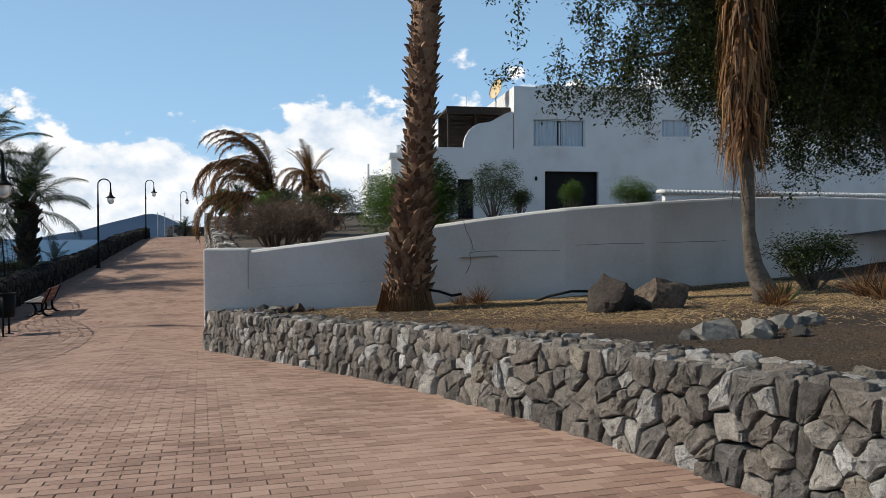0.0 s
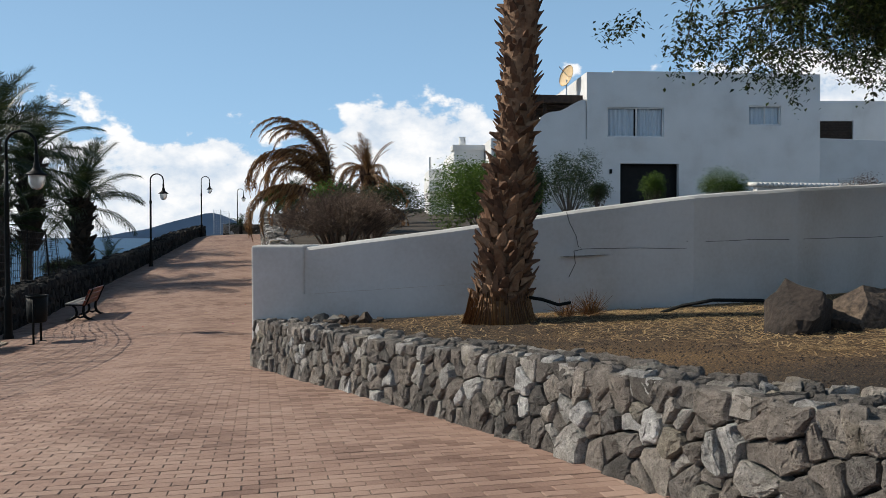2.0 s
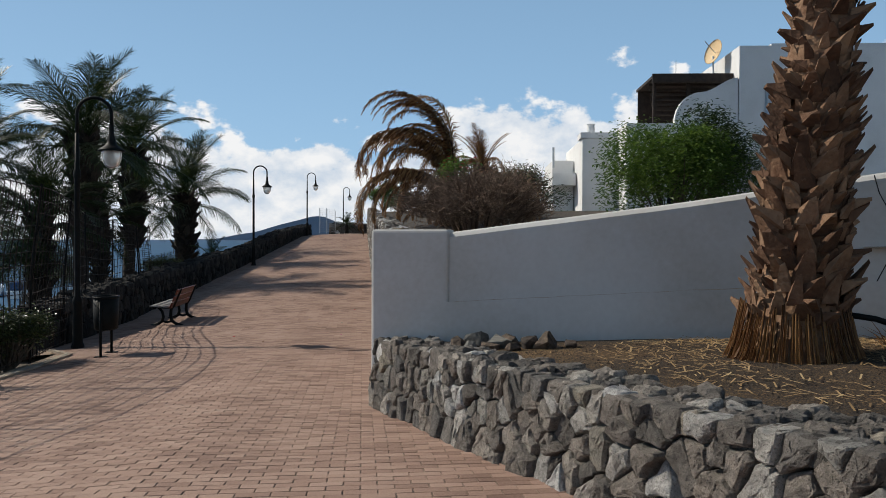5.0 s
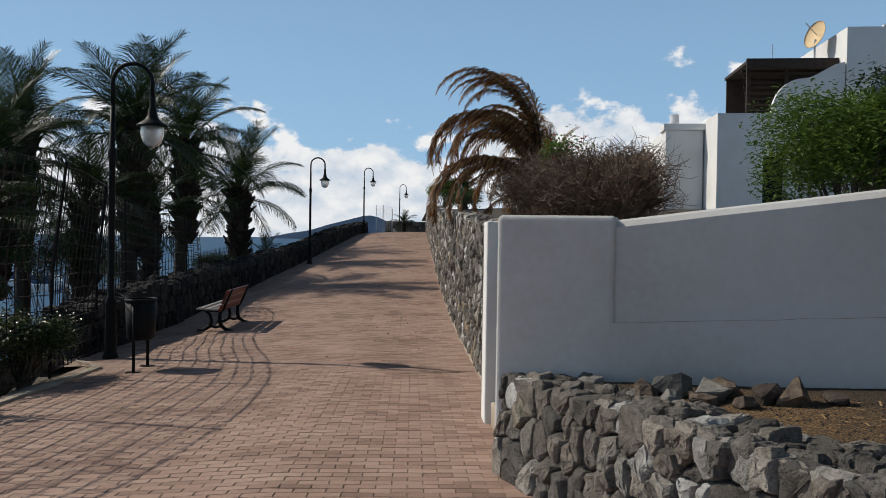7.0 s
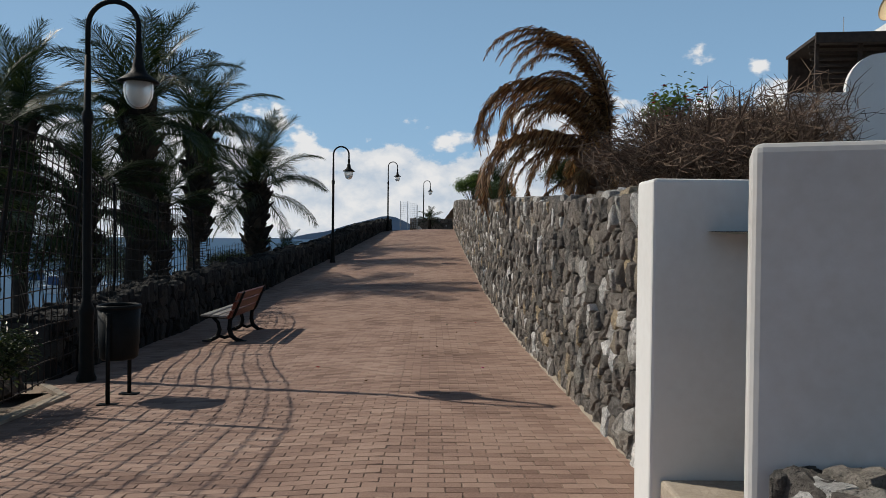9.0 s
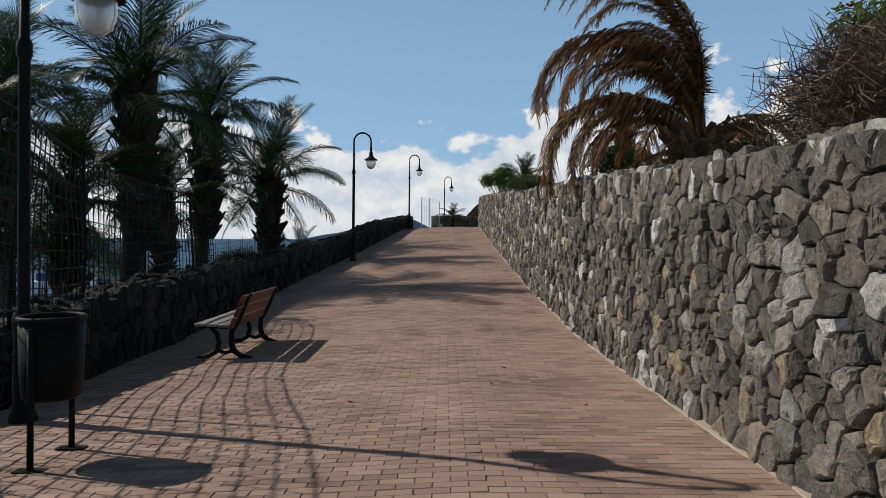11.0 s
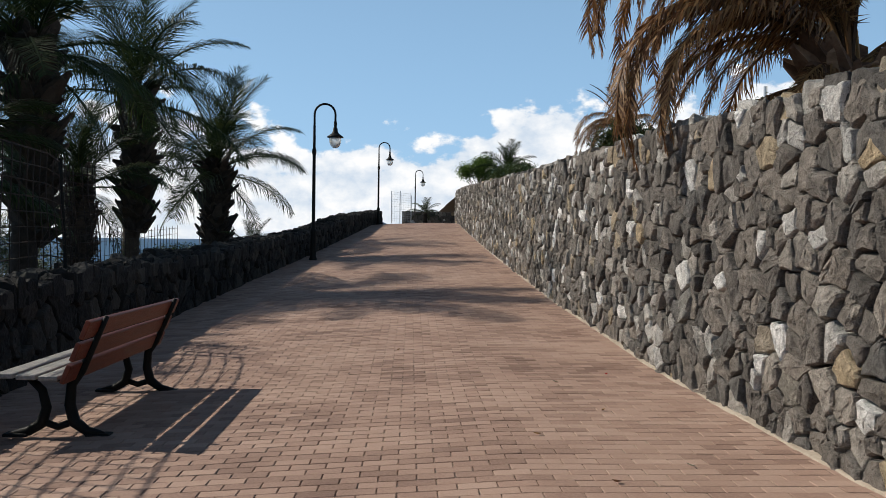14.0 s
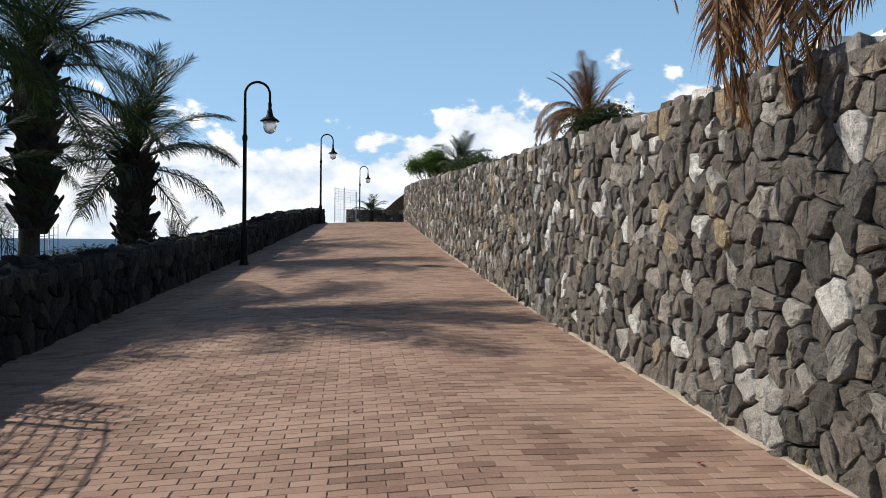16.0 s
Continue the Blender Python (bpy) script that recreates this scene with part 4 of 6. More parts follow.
# ---- street furniture ----
def street_lamp():
    lamp = empty("street_lamp", pose(-5.0, 20.7, ground_z(-5.0, 20.7)), "black swan-neck street lamp with a clear bell glass", "street lamp", "promenade lamps")
    prof = [(0.11, 0), (0.11, 0.04), (0.085, 0.10), (0.075, 0.75), (0.085, 0.78), (0.085, 0.84), (0.05, 0.92), (0.045, 2.95), (0.062, 2.98), (0.062, 3.08), (0.04, 3.12), (0.034, 3.75), (0.001, 3.76)]
    part("pole", mesh_data("pole", *lathe(prof, 14), M_BLACK, True), lamp)
    path = [(0, 0, 3.7)] + [(0.29 - 0.29 * math.cos(a), 0, 4.08 + 0.29 * math.sin(a)) for a in [math.pi * k / 14 for k in range(15)]] + [(0.58, 0, 3.85)]
    part("neck", mesh_data("neck", *tube(path, 0.03, 10), M_BLACK, True), lamp)
    shade = [(0.035, 3.90), (0.045, 3.84), (0.04, 3.74), (0.06, 3.70), (0.07, 3.62), (0.10, 3.55), (0.17, 3.50), (0.225, 3.46), (0.228, 3.44), (0.15, 3.445), (0.001, 3.46)]
    head = part("shade", mesh_data("shade", *lathe(shade, 24), M_BLACK, True), lamp, "", pose(0.58, 0, 0))
    glass = [(0.16, 3.44), (0.165, 3.36), (0.155, 3.28), (0.12, 3.20), (0.07, 3.155), (0.001, 3.14)]
    part("globe", mesh_data("globe", *lathe(glass, 24), M_GLOBE, True), head, "clear bell-shaped glass")
    spots = [((-4.50, 40.7), 1.0), ((-3.45, 59.2), 0.97), ((-1.45, 77.3), 0.97)]
    lamp.scale = (1.06, 1.06, 1.06)
    for (x, y), s in spots:
        copy_thing(lamp, pose(x, y, ground_z(x, y))).scale = (s, s, s)


street_lamp()


def bench():
    gz = ground_z(-4.2, 25)
    b = empty("bench", pose(-4.2, 24.95, gz), "park bench with reddish-brown slats on black cast-iron legs", "bench")
    L = 1.02
    for x0, z0 in ((-0.29, 0.435), (-0.145, 0.427), (0.0, 0.42)):
        part("seat_slat", box_mesh("seat_slat", (x0 - 0.066, -L, z0), (x0 + 0.066, L, z0 + 0.035), M_WOODGREY, 0.01), b, "weathered grey seat slat")
    for x0, z0 in ((0.115, 0.465), (0.178, 0.615), (0.241, 0.765)):
        part("back_slat", box_mesh("back_slat", (-0.018, -L, -0.068), (0.018, L, 0.068), M_WOOD, 0.01), b, "reddish-brown stained slat", pose(x0, 0, z0, 0, 22, 0))
    for y in (-0.80, 0.80):
        arcs = [tube([(-0.34, y, 0.012), (-0.22, y, 0.035), (-0.13, y, 0.09), (-0.10, y, 0.20), (-0.13, y, 0.32), (-0.22, y, 0.41)], [0.018, 0.034, 0.040, 0.034, 0.030, 0.026], 10),
                tube([(0.30, y, 0.012), (0.18, y, 0.035), (0.09, y, 0.10), (0.06, y, 0.22), (0.07, y, 0.36), (0.14, y, 0.46), (0.22, y, 0.64), (0.31, y, 0.84)], [0.018, 0.034, 0.042, 0.038, 0.034, 0.030, 0.024, 0.016], 10),
                tube([(-0.36, y, 0.415), (-0.1, y, 0.405), (0.10, y, 0.40)], 0.024, 8),
                tube([(-0.12, y, 0.10), (-0.02, y, 0.065), (0.08, y, 0.10)], 0.026, 8)]
        end = part("leg", mesh_data("leg", *joined(arcs), M_BLACK, True), b, "black cast-iron leg frame")
        for x in (-0.30, 0.26):
            part("foot", box_mesh("foot", (x - 0.085, y - 0.045, 0), (x + 0.085, y + 0.045, 0.024), M_BLACK, 0.01), end)


bench()


def litter_bin():
    gz = ground_z(-4.05, 19.35)
    b = empty("litter_bin", pose(-4.06, 19.32, gz), "black perforated litter bin hung between two posts", "litter bin")
    for y in (-0.285, 0.285):
        v, f = tube([(0, y, 0), (0, y, 0.93)], 0.022, 10)
        part("post", mesh_data("post", v, f, M_BLACK, True), b)
        part("base_plate", box_mesh("plate", (-0.10, y - 0.05, 0), (0.10, y + 0.05, 0.012), M_BLACK, 0.004), b)
        part("bracket", box_mesh("bracket", (-0.02, y - 0.05 if y > 0 else y + 0.02, 0.78), (0.02, y - 0.02 if y > 0 else y + 0.05, 0.84), M_BLACK, 0.004), b)
    def oval(profile, sides=28):
        v, f = lathe(profile, sides)
        return [(x * 0.85, y * 1.05, z) for x, y, z in v], f
    part("bucket", mesh_data("bucket", *oval([(0.001, 0.43), (0.19, 0.43), (0.215, 0.45), (0.228, 0.60), (0.24, 0.98), (0.225, 0.98), (0.21, 0.60), (0.2, 0.47), (0.001, 0.46)]), M_BLACK, True), b)
    part("rim", mesh_data("rim", *oval([(0.236, 0.955), (0.252, 0.965), (0.252, 0.99), (0.236, 1.0), (0.222, 0.99), (0.222, 0.965), (0.236, 0.955)]), M_BLACK, True), b, "rolled black rim")


litter_bin()


def wire_fence():
    line = [(-5.45, 9.5), (-5.38, 11), (-5.28, 13), (-5.2, 15), (-5.15, 17), (-5.18, 19), (-5.4, 21.0), (-5.75, 22.5), (-5.95, 24), (-6.0, 26), (-6.02, 29.2)]
    fx, fy = [p[0] for p in line], [p[1] for p in line]
    o = Vector((-5.0, 15, ground_z(-5, 15)))
    fence = empty("fence", pose(*o), "sagging rusty wire-mesh fence on thin dark posts", "fence")

    def top(y):
        return lerp(y, [9.5, 12, 16, 20, 23, 26, 28.0, 29.2], [2.45, 2.62, 2.82, 2.86, 2.66, 2.42, 2.3, 2.05])

    def at(y, f):
        """A point of the mesh: f runs from its foot to its bowed top edge."""
        z = top(y) * f
        x = lerp(y, fy, fx) + 0.10 * noise.noise((y * 0.5, z * 0.7, 3)) + 0.22 * f * f * math.exp(-((y - 18) / 4.5) ** 2)
        return Vector((x, y + 0.10 * noise.noise((y * 0.5, z * 0.9, 9)), ground_z(-5, y) + z + 0.05 * noise.noise((y * 0.6, z, 5)))) - o

    for y in steps(9.6, 28.4, 2.26):
        part("post", mesh_data("post", *tube([at(y, -0.1), at(y, 0.5), at(y, 1.02)], 0.022, 8), M_BLACK), fence)
    wires = [tube([at(y, f) for f in steps(0.01, 1, 0.12)], 0.0075, 4, False) for y in steps(9.7, 28.6, 0.2)]
    wires += [tube([at(y, f) for y in steps(9.6, 28.6, 0.3)], 0.0085 if f < 0.99 else 0.011, 4, False) for f in steps(0.02, 1.0, 0.078)]
    # the loose end rolls up
    for k in range(13):
        f = 0.28 + 0.055 * k
        loop = [at(28.55, f) + Vector((0.22 * math.sin(a) + 0.02 * a, 0.24 - 0.24 * math.cos(a), 0.02 * a)) for a in steps(0, 5.6, 0.5)]
        wires.append(tube(loop, 0.0075, 4, False))
    for a in steps(0.4, 5.6, 0.75):
        wires.append(tube([at(28.55, f) + Vector((0.22 * math.sin(a) + 0.02 * a, 0.24 - 0.24 * math.cos(a), 0.02 * a)) for f in steps(0.25, 1.0, 0.15)], 0.007, 4, False))
    tagged(part("wire_mesh", mesh_data("wire_mesh", *joined(wires), M_RUST), fence, "rusty welded wire mesh"), kind="stuff")
    # the low wire along the parapet further on
    rail = empty("parapet_fence", pose(-5.9, 30, 0), "thin dark wire-mesh fence along the parapet", "fence")
    o2 = Vector((-5.9, 30, 0))
    bars = [tube([Vector((-6.0, y, lerp(y, LTOP_Y, LTOP_Z) - 0.1)) - o2, Vector((-6.0 + 0.02 * noise.noise((y, 0, 0)), y, lerp(y, LTOP_Y, LTOP_Z) + 0.5 + 0.1 * noise.noise((y * 3, 1, 0)))) - o2], 0.005, 4, False) for y in steps(28.8, 33, 0.16)]
    for k in (0.15, 0.35, 0.45):
        bars.append(tube([Vector((-6.0, y, lerp(y, LTOP_Y, LTOP_Z) + k)) - o2 for y in steps(28.8, 33, 0.8)], 0.004, 4, False))
    tagged(part("wire_mesh", mesh_data("wire_mesh", *joined(bars), M_RUST), rail, "thin wire mesh"), kind="stuff")


wire_fence()


def crest():
    """What closes the top of the ramp: a low cross wall and a wire gate frame."""
    z = 2.03
    ys = [(-2.3, 66.5), (-0.5, 66.5), (1.5, 66.5), (4.5, 66.5)]
    core = strip_body("wall_north", ys, [(x, y + 0.5) for x, y in ys], [z - 0.2] * 4, [z + 0.78] * 4, M_MORTAR)
    w = tagged(new("wall_north", core), "low dark stone wall across the top of the promenade", "stone wall", kind="structure")
    v, f = joined([([Vector((-2.3 + p[0], 66.5 - p[2], z + p[1])) for p in a], b) for a, b in (stone(q, rng, 0.06) for q in cells(6.8, 0.8, 0.3, 0.27, 41))])
    tagged(part("stonework", mesh_data("stonework", v, f, M_STONE), w, "dark rubble stones"), kind="stuff")
    gate = empty("wire_gate", pose(-2.9, 64.5, z), "grey tubular gate frame with wire mesh", "gate")
    for x in (0.0, 0.5, 1.15):
        part("post", mesh_data("post", *tube([(x, 0, 0), (x, 0, 1.9 - 0.25 * (x > 1))], 0.022, 8), M_ALU), gate)
    bars = [tube([(0, 0, h), (1.15, 0, h * 0.93)], 0.006, 4, False) for h in steps(0.15, 1.85, 0.14)] + [tube([(x, 0, 0.1), (x, 0, 1.8)], 0.005, 4, False) for x in steps(0.06, 1.1, 0.13)]
    tagged(part("mesh_panel", mesh_data("mesh_panel", *joined(bars), M_ALU), gate), kind="stuff")


crest()


# ---- plants ----
def frond_mesh(name, length, rise, droop, mat, leaflets=46, leaf=0.5, seed=0, hang=0.35, width=0.030, side=0.0, ragged=0.0, late=1.25, sweep=(0.55, 0.85), mess=0.1):
    """A feather frond from the origin out along +x: arched rachis with leaflets to both sides."""
    r = random.Random(seed)
    n = 18
    pts, ang = [Vector((0, 0, 0))], rise
    for i in range(n):
        f = (i + 1) / n
        a = radians(rise - droop * f ** late)
        pts.append(pts[-1] + Vector((math.cos(a), side * f * 0.5, math.sin(a))).normalized() * length / n)
    pieces = [tube(pts, [0.032 * (1 - 0.9 * i / n) + 0.003 for i in range(n + 1)], 5, False)]
    for k in range(leaflets):
        f = 0.14 + 0.86 * k / leaflets
        i = min(n - 1, int(f * n))
        p = pts[i].lerp(pts[i + 1], f * n - i)
        d = (pts[i + 1] - pts[i]).normalized()
        for s in (-1, 1):
            if r.random() < ragged:
                continue
            ln = leaf * (math.sin(math.pi * min(1, 0.15 + 0.85 * f)) ** 0.6 + 0.12) * r.uniform(0.75, 1.1)
            out = Vector((-d.y, d.x, 0)).normalized() * s
            up = out.cross(d) * s
            a = (out * 0.75 + d * r.uniform(*sweep) + Vector((0, 0, 0.22 + r.uniform(-0.12, 0.12))) * (1 - hang)).normalized()
            q1 = p + a * ln * 0.5
            a2 = (a + Vector((0, 0, -hang * r.uniform(1.0, 1.9))) + Vector((r.uniform(-mess, mess), r.uniform(-mess, mess), r.uniform(-mess, mess) * 0.5))).normalized()
            q2 = q1 + a2 * ln * 0.55
            w = d * width * r.uniform(0.7, 1.1)
            pieces.append(([p - w * 0.4, p + w * 0.4, q1 + w * 0.5, q1 - w * 0.5, q2], [(0, 1, 2, 3), (3, 2, 4)]))
    return mesh_data(name, *joined(pieces), mat)


def ringed_trunk(name, height, r0, r1, mat, lean=(0, 0), sides=14, ring=0.13, seed=0):
    r = random.Random(seed)
    n = max(6, int(height / ring))
    path, radii = [], []
    for i in range(n + 1):
        f = i / n
        path.append((lean[0] * f * f, lean[1] * f * f, height * f))
        radii.append((r0 + (r1 - r0) * f) * (1 + (0.06 if i % 2 else -0.03) + r.uniform(-0.02, 0.02)))
    return mesh_data(name, *tube(path, radii, sides), mat, True)


def stubs(height, r0, r1, count, size, seed, z0=0.0, up=1.0, mat=None):
    """Cut leaf bases standing off a palm trunk."""
    r = random.Random(seed)
    out = []
    for k in range(count):
        f = (k + r.random()) / count
        a = k * 2.39996 + r.uniform(-0.15, 0.15)
        rad = r0 + (r1 - r0) * f
        s = size * r.uniform(0.6, 1.35)
        c = Vector((math.cos(a), math.sin(a), 0))
        t = Vector((-c.y, c.x, 0))
        p = c * rad * 0.93 + Vector((0, 0, z0 + height * f))
        tip = p + c * s * r.uniform(0.25, 0.95) + t * s * r.uniform(-0.35, 0.35) + Vector((0, 0, s * r.uniform(0.2, 1.3) * up))
        w = s * r.uniform(0.32, 0.5)
        z = Vector((0, 0, s * 0.28))
        out.append(([p - t * w - z, p + t * w - z, p + t * w * 0.8 + z, p - t * w * 0.8 + z, tip - t * w * 0.35, tip + t * w * 0.35, tip + t * w * 0.2 + z * 0.5],
                    [(0, 1, 5, 4), (1, 2, 6, 5), (3, 0, 4), (2, 3, 4, 6), (4, 5, 6), (3, 4, 6, 2)]))
    return joined(out)


GREEN = [frond_mesh("frond", 2.9, 84, 42, M_FROND, 78, 0.78, 1, 0.12, 0.030, 0.05, 0.05, 1.5, (0.7, 1.2), 0.2), frond_mesh("frond", 3.2, 62, 70, M_FROND, 80, 0.86, 2, 0.35, 0.030, 0.15, 0.05, 1.4, (0.6, 1.1), 0.2),
         frond_mesh("frond", 3.2, 38, 74, M_FROND, 80, 0.90, 3, 0.6, 0.030, -0.15, 0.06, 1.3, (0.5, 1.0), 0.2), frond_mesh("frond", 2.9, 8, 62, M_FROND, 70, 0.84, 4, 0.8, 0.030, 0.1, 0.1, 1.2, (0.5, 1.0), 0.2),
         frond_mesh("frond", 2.5, -34, 42, M_FROND, 60, 0.70, 5, 0.9, 0.030, 0.0, 0.2, 1.2, (0.5, 1.0), 0.2)]


DEAD = frond_mesh("dead_frond", 2.2, -62, 26, M_TRUNKDARK, 44, 0.5, 6, 0.9, 0.034, 0.0, 0.2)


def coconut_palm(x, y, crown, scale, seed, count=24, label="coconut palm with dark green drooping fronds beyond the parapet"):
    r = random.Random(seed)
    base = bank_z(x, y) - 0.1
    palm = empty("palm_tree", pose(x, y, base), label, "palm tree", "palms beside the promenade")
    h = crown - base
    lean = (r.uniform(-0.3, 0.3), r.uniform(-0.3, 0.3))
    part("trunk", ringed_trunk("trunk", h, 0.25 * scale, 0.17 * scale, M_TRUNKDARK, lean, seed=seed), palm)
    v, f = stubs(min(h, 3.6 * scale), 0.17 * scale, 0.27 * scale, 230, 0.42 * scale, seed, h - min(h, 3.5 * scale), 0.9)
    tagged(part("leaf_base_sheath", mesh_data("leaf_bases", [(p[0] + lean[0], p[1] + lean[1], p[2]) for p in v], f, M_TRUNKDARK), palm, "ragged old leaf bases"), kind="stuff")
    for k in range(count):
        f = k / count
        kind = 0 if f < 0.20 else 1 if f < 0.44 else 2 if f < 0.70 else 3 if f < 0.90 else 4
        a = k * 137.5 + r.uniform(-18, 18)
        s = scale * r.uniform(0.85, 1.15)
        if k % 3 == 2:
            q = scale * r.uniform(0.45, 0.8)
            part("dead_frond", DEAD, palm, m=pose(lean[0], lean[1], h - r.uniform(0.3, 1.5) * scale, r.uniform(-12, 12), 0, a + 60) @ Matrix.Diagonal((q, q, q, 1)))
        part("frond", GREEN[kind], palm, m=pose(lean[0], lean[1], h + r.uniform(-0.15, 0.1) - 0.3 * f, r.uniform(-15, 15), r.uniform(-8, 8), a) @ Matrix.Diagonal((s, s, s, 1)))


coconut_palm(-9.1, 49.0, 3.75, 1.3, 51, 26)
coconut_palm(-10.9, 44.5, 5.7, 1.25, 52, 26)
coconut_palm(-10.2, 36.0, 5.3, 1.25, 53, 30)
coconut_palm(-12.6, 31.6, 3.4, 1.05, 54, 26)
coconut_palm(-14.5, 37.5, 5.0, 1.2, 55, 28)
coconut_palm(-10.6, 25.6, 1.7, 0.8, 56, 26, "young coconut palm with dark fronds below the path")
coconut_palm(-7.2, 47.0, 0.6, 0.45, 57, 14, "small yellowish young palm behind the parapet")

DRY = [frond_mesh("frond", 4.9, 90, 150, M_DRYFROND, 150, 0.50, 11, 0.6, 0.036, 0.1, 0.05, 2.2, (0.9, 1.7), 0.35), frond_mesh("frond", 4.7, 82, 185, M_DRYFROND, 150, 0.52, 12, 0.8, 0.036, -0.15, 0.06, 1.6, (0.9, 1.7), 0.4),
       frond_mesh("frond", 3.9, 56, 160, M_DRYFROND, 130, 0.52, 13, 0.9, 0.036, 0.2, 0.1, 1.2, (0.9, 1.7), 0.4), frond_mesh("frond", 2.2, 10, 95, M_DRYFROND, 80, 0.46, 14, 0.95, 0.036, 0.0, 0.15, 1.2, (0.8, 1.5), 0.35),
       frond_mesh("frond", 2.2, 74, 45, M_DRYFROND, 70, 0.42, 15, 0.2, 0.022, 0.0, 0.0, 1.4, (0.7, 1.2), 0.2)]


def date_palm(x, y, base, crown, fronds, seed, scale=1.0, label="", mat=None, skirt=True):
    palm = empty("palm_tree", pose(x, y, base), label, "palm tree", "windswept date palms")
    h = crown - base
    part("trunk", ringed_trunk("trunk", h, 0.33 * scale, 0.30 * scale, M_TRUNK, seed=seed), palm)
    v, f = stubs(h, 0.33 * scale, 0.36 * scale, int(40 + 50 * h), 0.30 * scale, seed, 0, 1.0)
    tagged(part("leaf_base_sheath", mesh_data("leaf_bases", v, f, M_TRUNK), palm, "brown cut leaf bases"), kind="stuff")
    r = random.Random(seed)
    for kind, azimuth, s in fronds:
        s *= scale
        part("frond", DRY[kind], palm, m=pose(r.uniform(-0.1, 0.1), r.uniform(-0.1, 0.1), h - r.uniform(0, 0.2), r.uniform(-10, 10), r.uniform(-5, 5), azimuth) @ Matrix.Diagonal((s, s, s, 1)))


r0 = random.Random(3)
wind = [(0, 158 + r0.uniform(-34, 34), r0.uniform(0.62, 1.0)) for _ in range(13)] + [(1, 150 + r0.uniform(-48, 48), r0.uniform(0.6, 0.98)) for _ in range(13)] + \
       [(2, 148 + r0.uniform(-60, 60), r0.uniform(0.65, 1.0)) for _ in range(11)] + [(3, r0.uniform(0, 360), r0.uniform(0.6, 0.9)) for _ in range(10)] + [(2, r0.uniform(-60, 20), r0.uniform(0.4, 0.6)) for _ in range(6)]
date_palm(2.63, 26.4, 2.05, 2.9, wind, 61, 1.0, "half-dead windswept date palm with brown arching fronds above the wall")
still = [(4, r0.uniform(0, 360), r0.uniform(0.9, 1.2)) for _ in range(12)] + [(2, r0.uniform(0, 360), r0.uniform(0.7, 0.95)) for _ in range(10)] + [(3, r0.uniform(0, 360), r0.uniform(0.8, 1.1)) for _ in range(12)]
date_palm(7.4, 52.0, 3.3, 5.9, still, 62, 1.15, "date palm with brown skirt and pale upright fronds")
date_palm(4.2, 30.0, 2.2, 2.7, [(k % 3 + 1, r0.uniform(-60, 100), 0.65) for k in range(9)], 64, 0.9, "low dry date palm with brown drooping fronds")


def far_palm():
    p = empty("palm_tree", pose(2.9, 56.5, 3.4), "dark bushy palm above the end of the wall", "palm tree")
    part("trunk", ringed_trunk("trunk", 1.0, 0.2, 0.16, M_TRUNKDARK), p)
    for k in range(18):
        s = r0.uniform(0.42, 0.6)
        part("frond", GREEN[0 if k < 8 else 1 if k < 14 else 2], p, m=pose(0, 0, 1.0, r0.uniform(-10, 10), 0, k * 137.5) @ Matrix.Diagonal((s, s, s, 1)))


far_palm()


def fan_palm_trunk():
    t = empty("fan_palm", pose(3.46, 11.15, soil_z(3.46, 11.15) - 0.06), "tall fan palm trunk rough with brown cut leaf bases", "palm tree")
    H = 8.2
    bm = []
    n = 60
    path = [(0.075 * H * i / n + 0.03 * math.sin(i / 9), 0.03 * math.sin(i / 7), H * i / n) for i in range(n + 1)]
    radii = [0.195 + 0.15 * math.exp(-(H * i / n) / 0.22) + 0.09 * math.exp(-(H * i / n) / 1.6) + (0.012 if i % 2 else -0.008) for i in range(n + 1)]
    part("trunk", mesh_data("trunk", *tube(path, radii, 18), M_TRUNK, True), t)
    v, f = stubs(H - 0.3, 0.25, 0.19, 900, 0.115, 71, 0.25, 0.8)
    v = [(p[0] + 0.075 * p[2] + 0.03 * math.sin(p[2] / H * 60 / 9), p[1], p[2]) for p in v]
    tagged(part("leaf_base_sheath", mesh_data("leaf_bases", v, f, M_TRUNK), t, "curling brown cut leaf bases"), kind="stuff")
    v, f = stubs(1.8, 0.36, 0.25, 230, 0.16, 72, 0.35, 0.8)
    v = [(p[0] + 0.075 * p[2], p[1], p[2]) for p in v]
    tagged(part("leaf_base_sheath", mesh_data("leaf_bases", v, f, M_TRUNK), t, "thicker flared leaf bases"), kind="stuff")
    # matted fibre round the foot
    rr = random.Random(9)
    fib = []
    for k in range(420):
        a = rr.uniform(0, 2 * math.pi)
        c = Vector((math.cos(a), math.sin(a), 0))
        z = rr.uniform(0.15, 0.5)
        p = c * 0.37 + Vector((0, 0, z))
        fib.append(tube([p, p + c * 0.06 + Vector((0, 0, -z * 0.55)), p + c * rr.uniform(0.08, 0.16) + Vector((0, 0, -z))], [0.006, 0.005, 0.002], 3, False))
    tagged(part("root_fibre", mesh_data("root_fibre", *joined(fib), M_DRYFROND), t, "reddish-brown root fibres round the foot"), kind="stuff")
    for k in range(16):
        part("frond", DRY[3 if k > 8 else 2], t, m=pose(0.62, 0, H, 0, 0, k * 137.5) @ Matrix.Diagonal((0.6, 0.6, 0.6, 1)))


fan_palm_trunk()


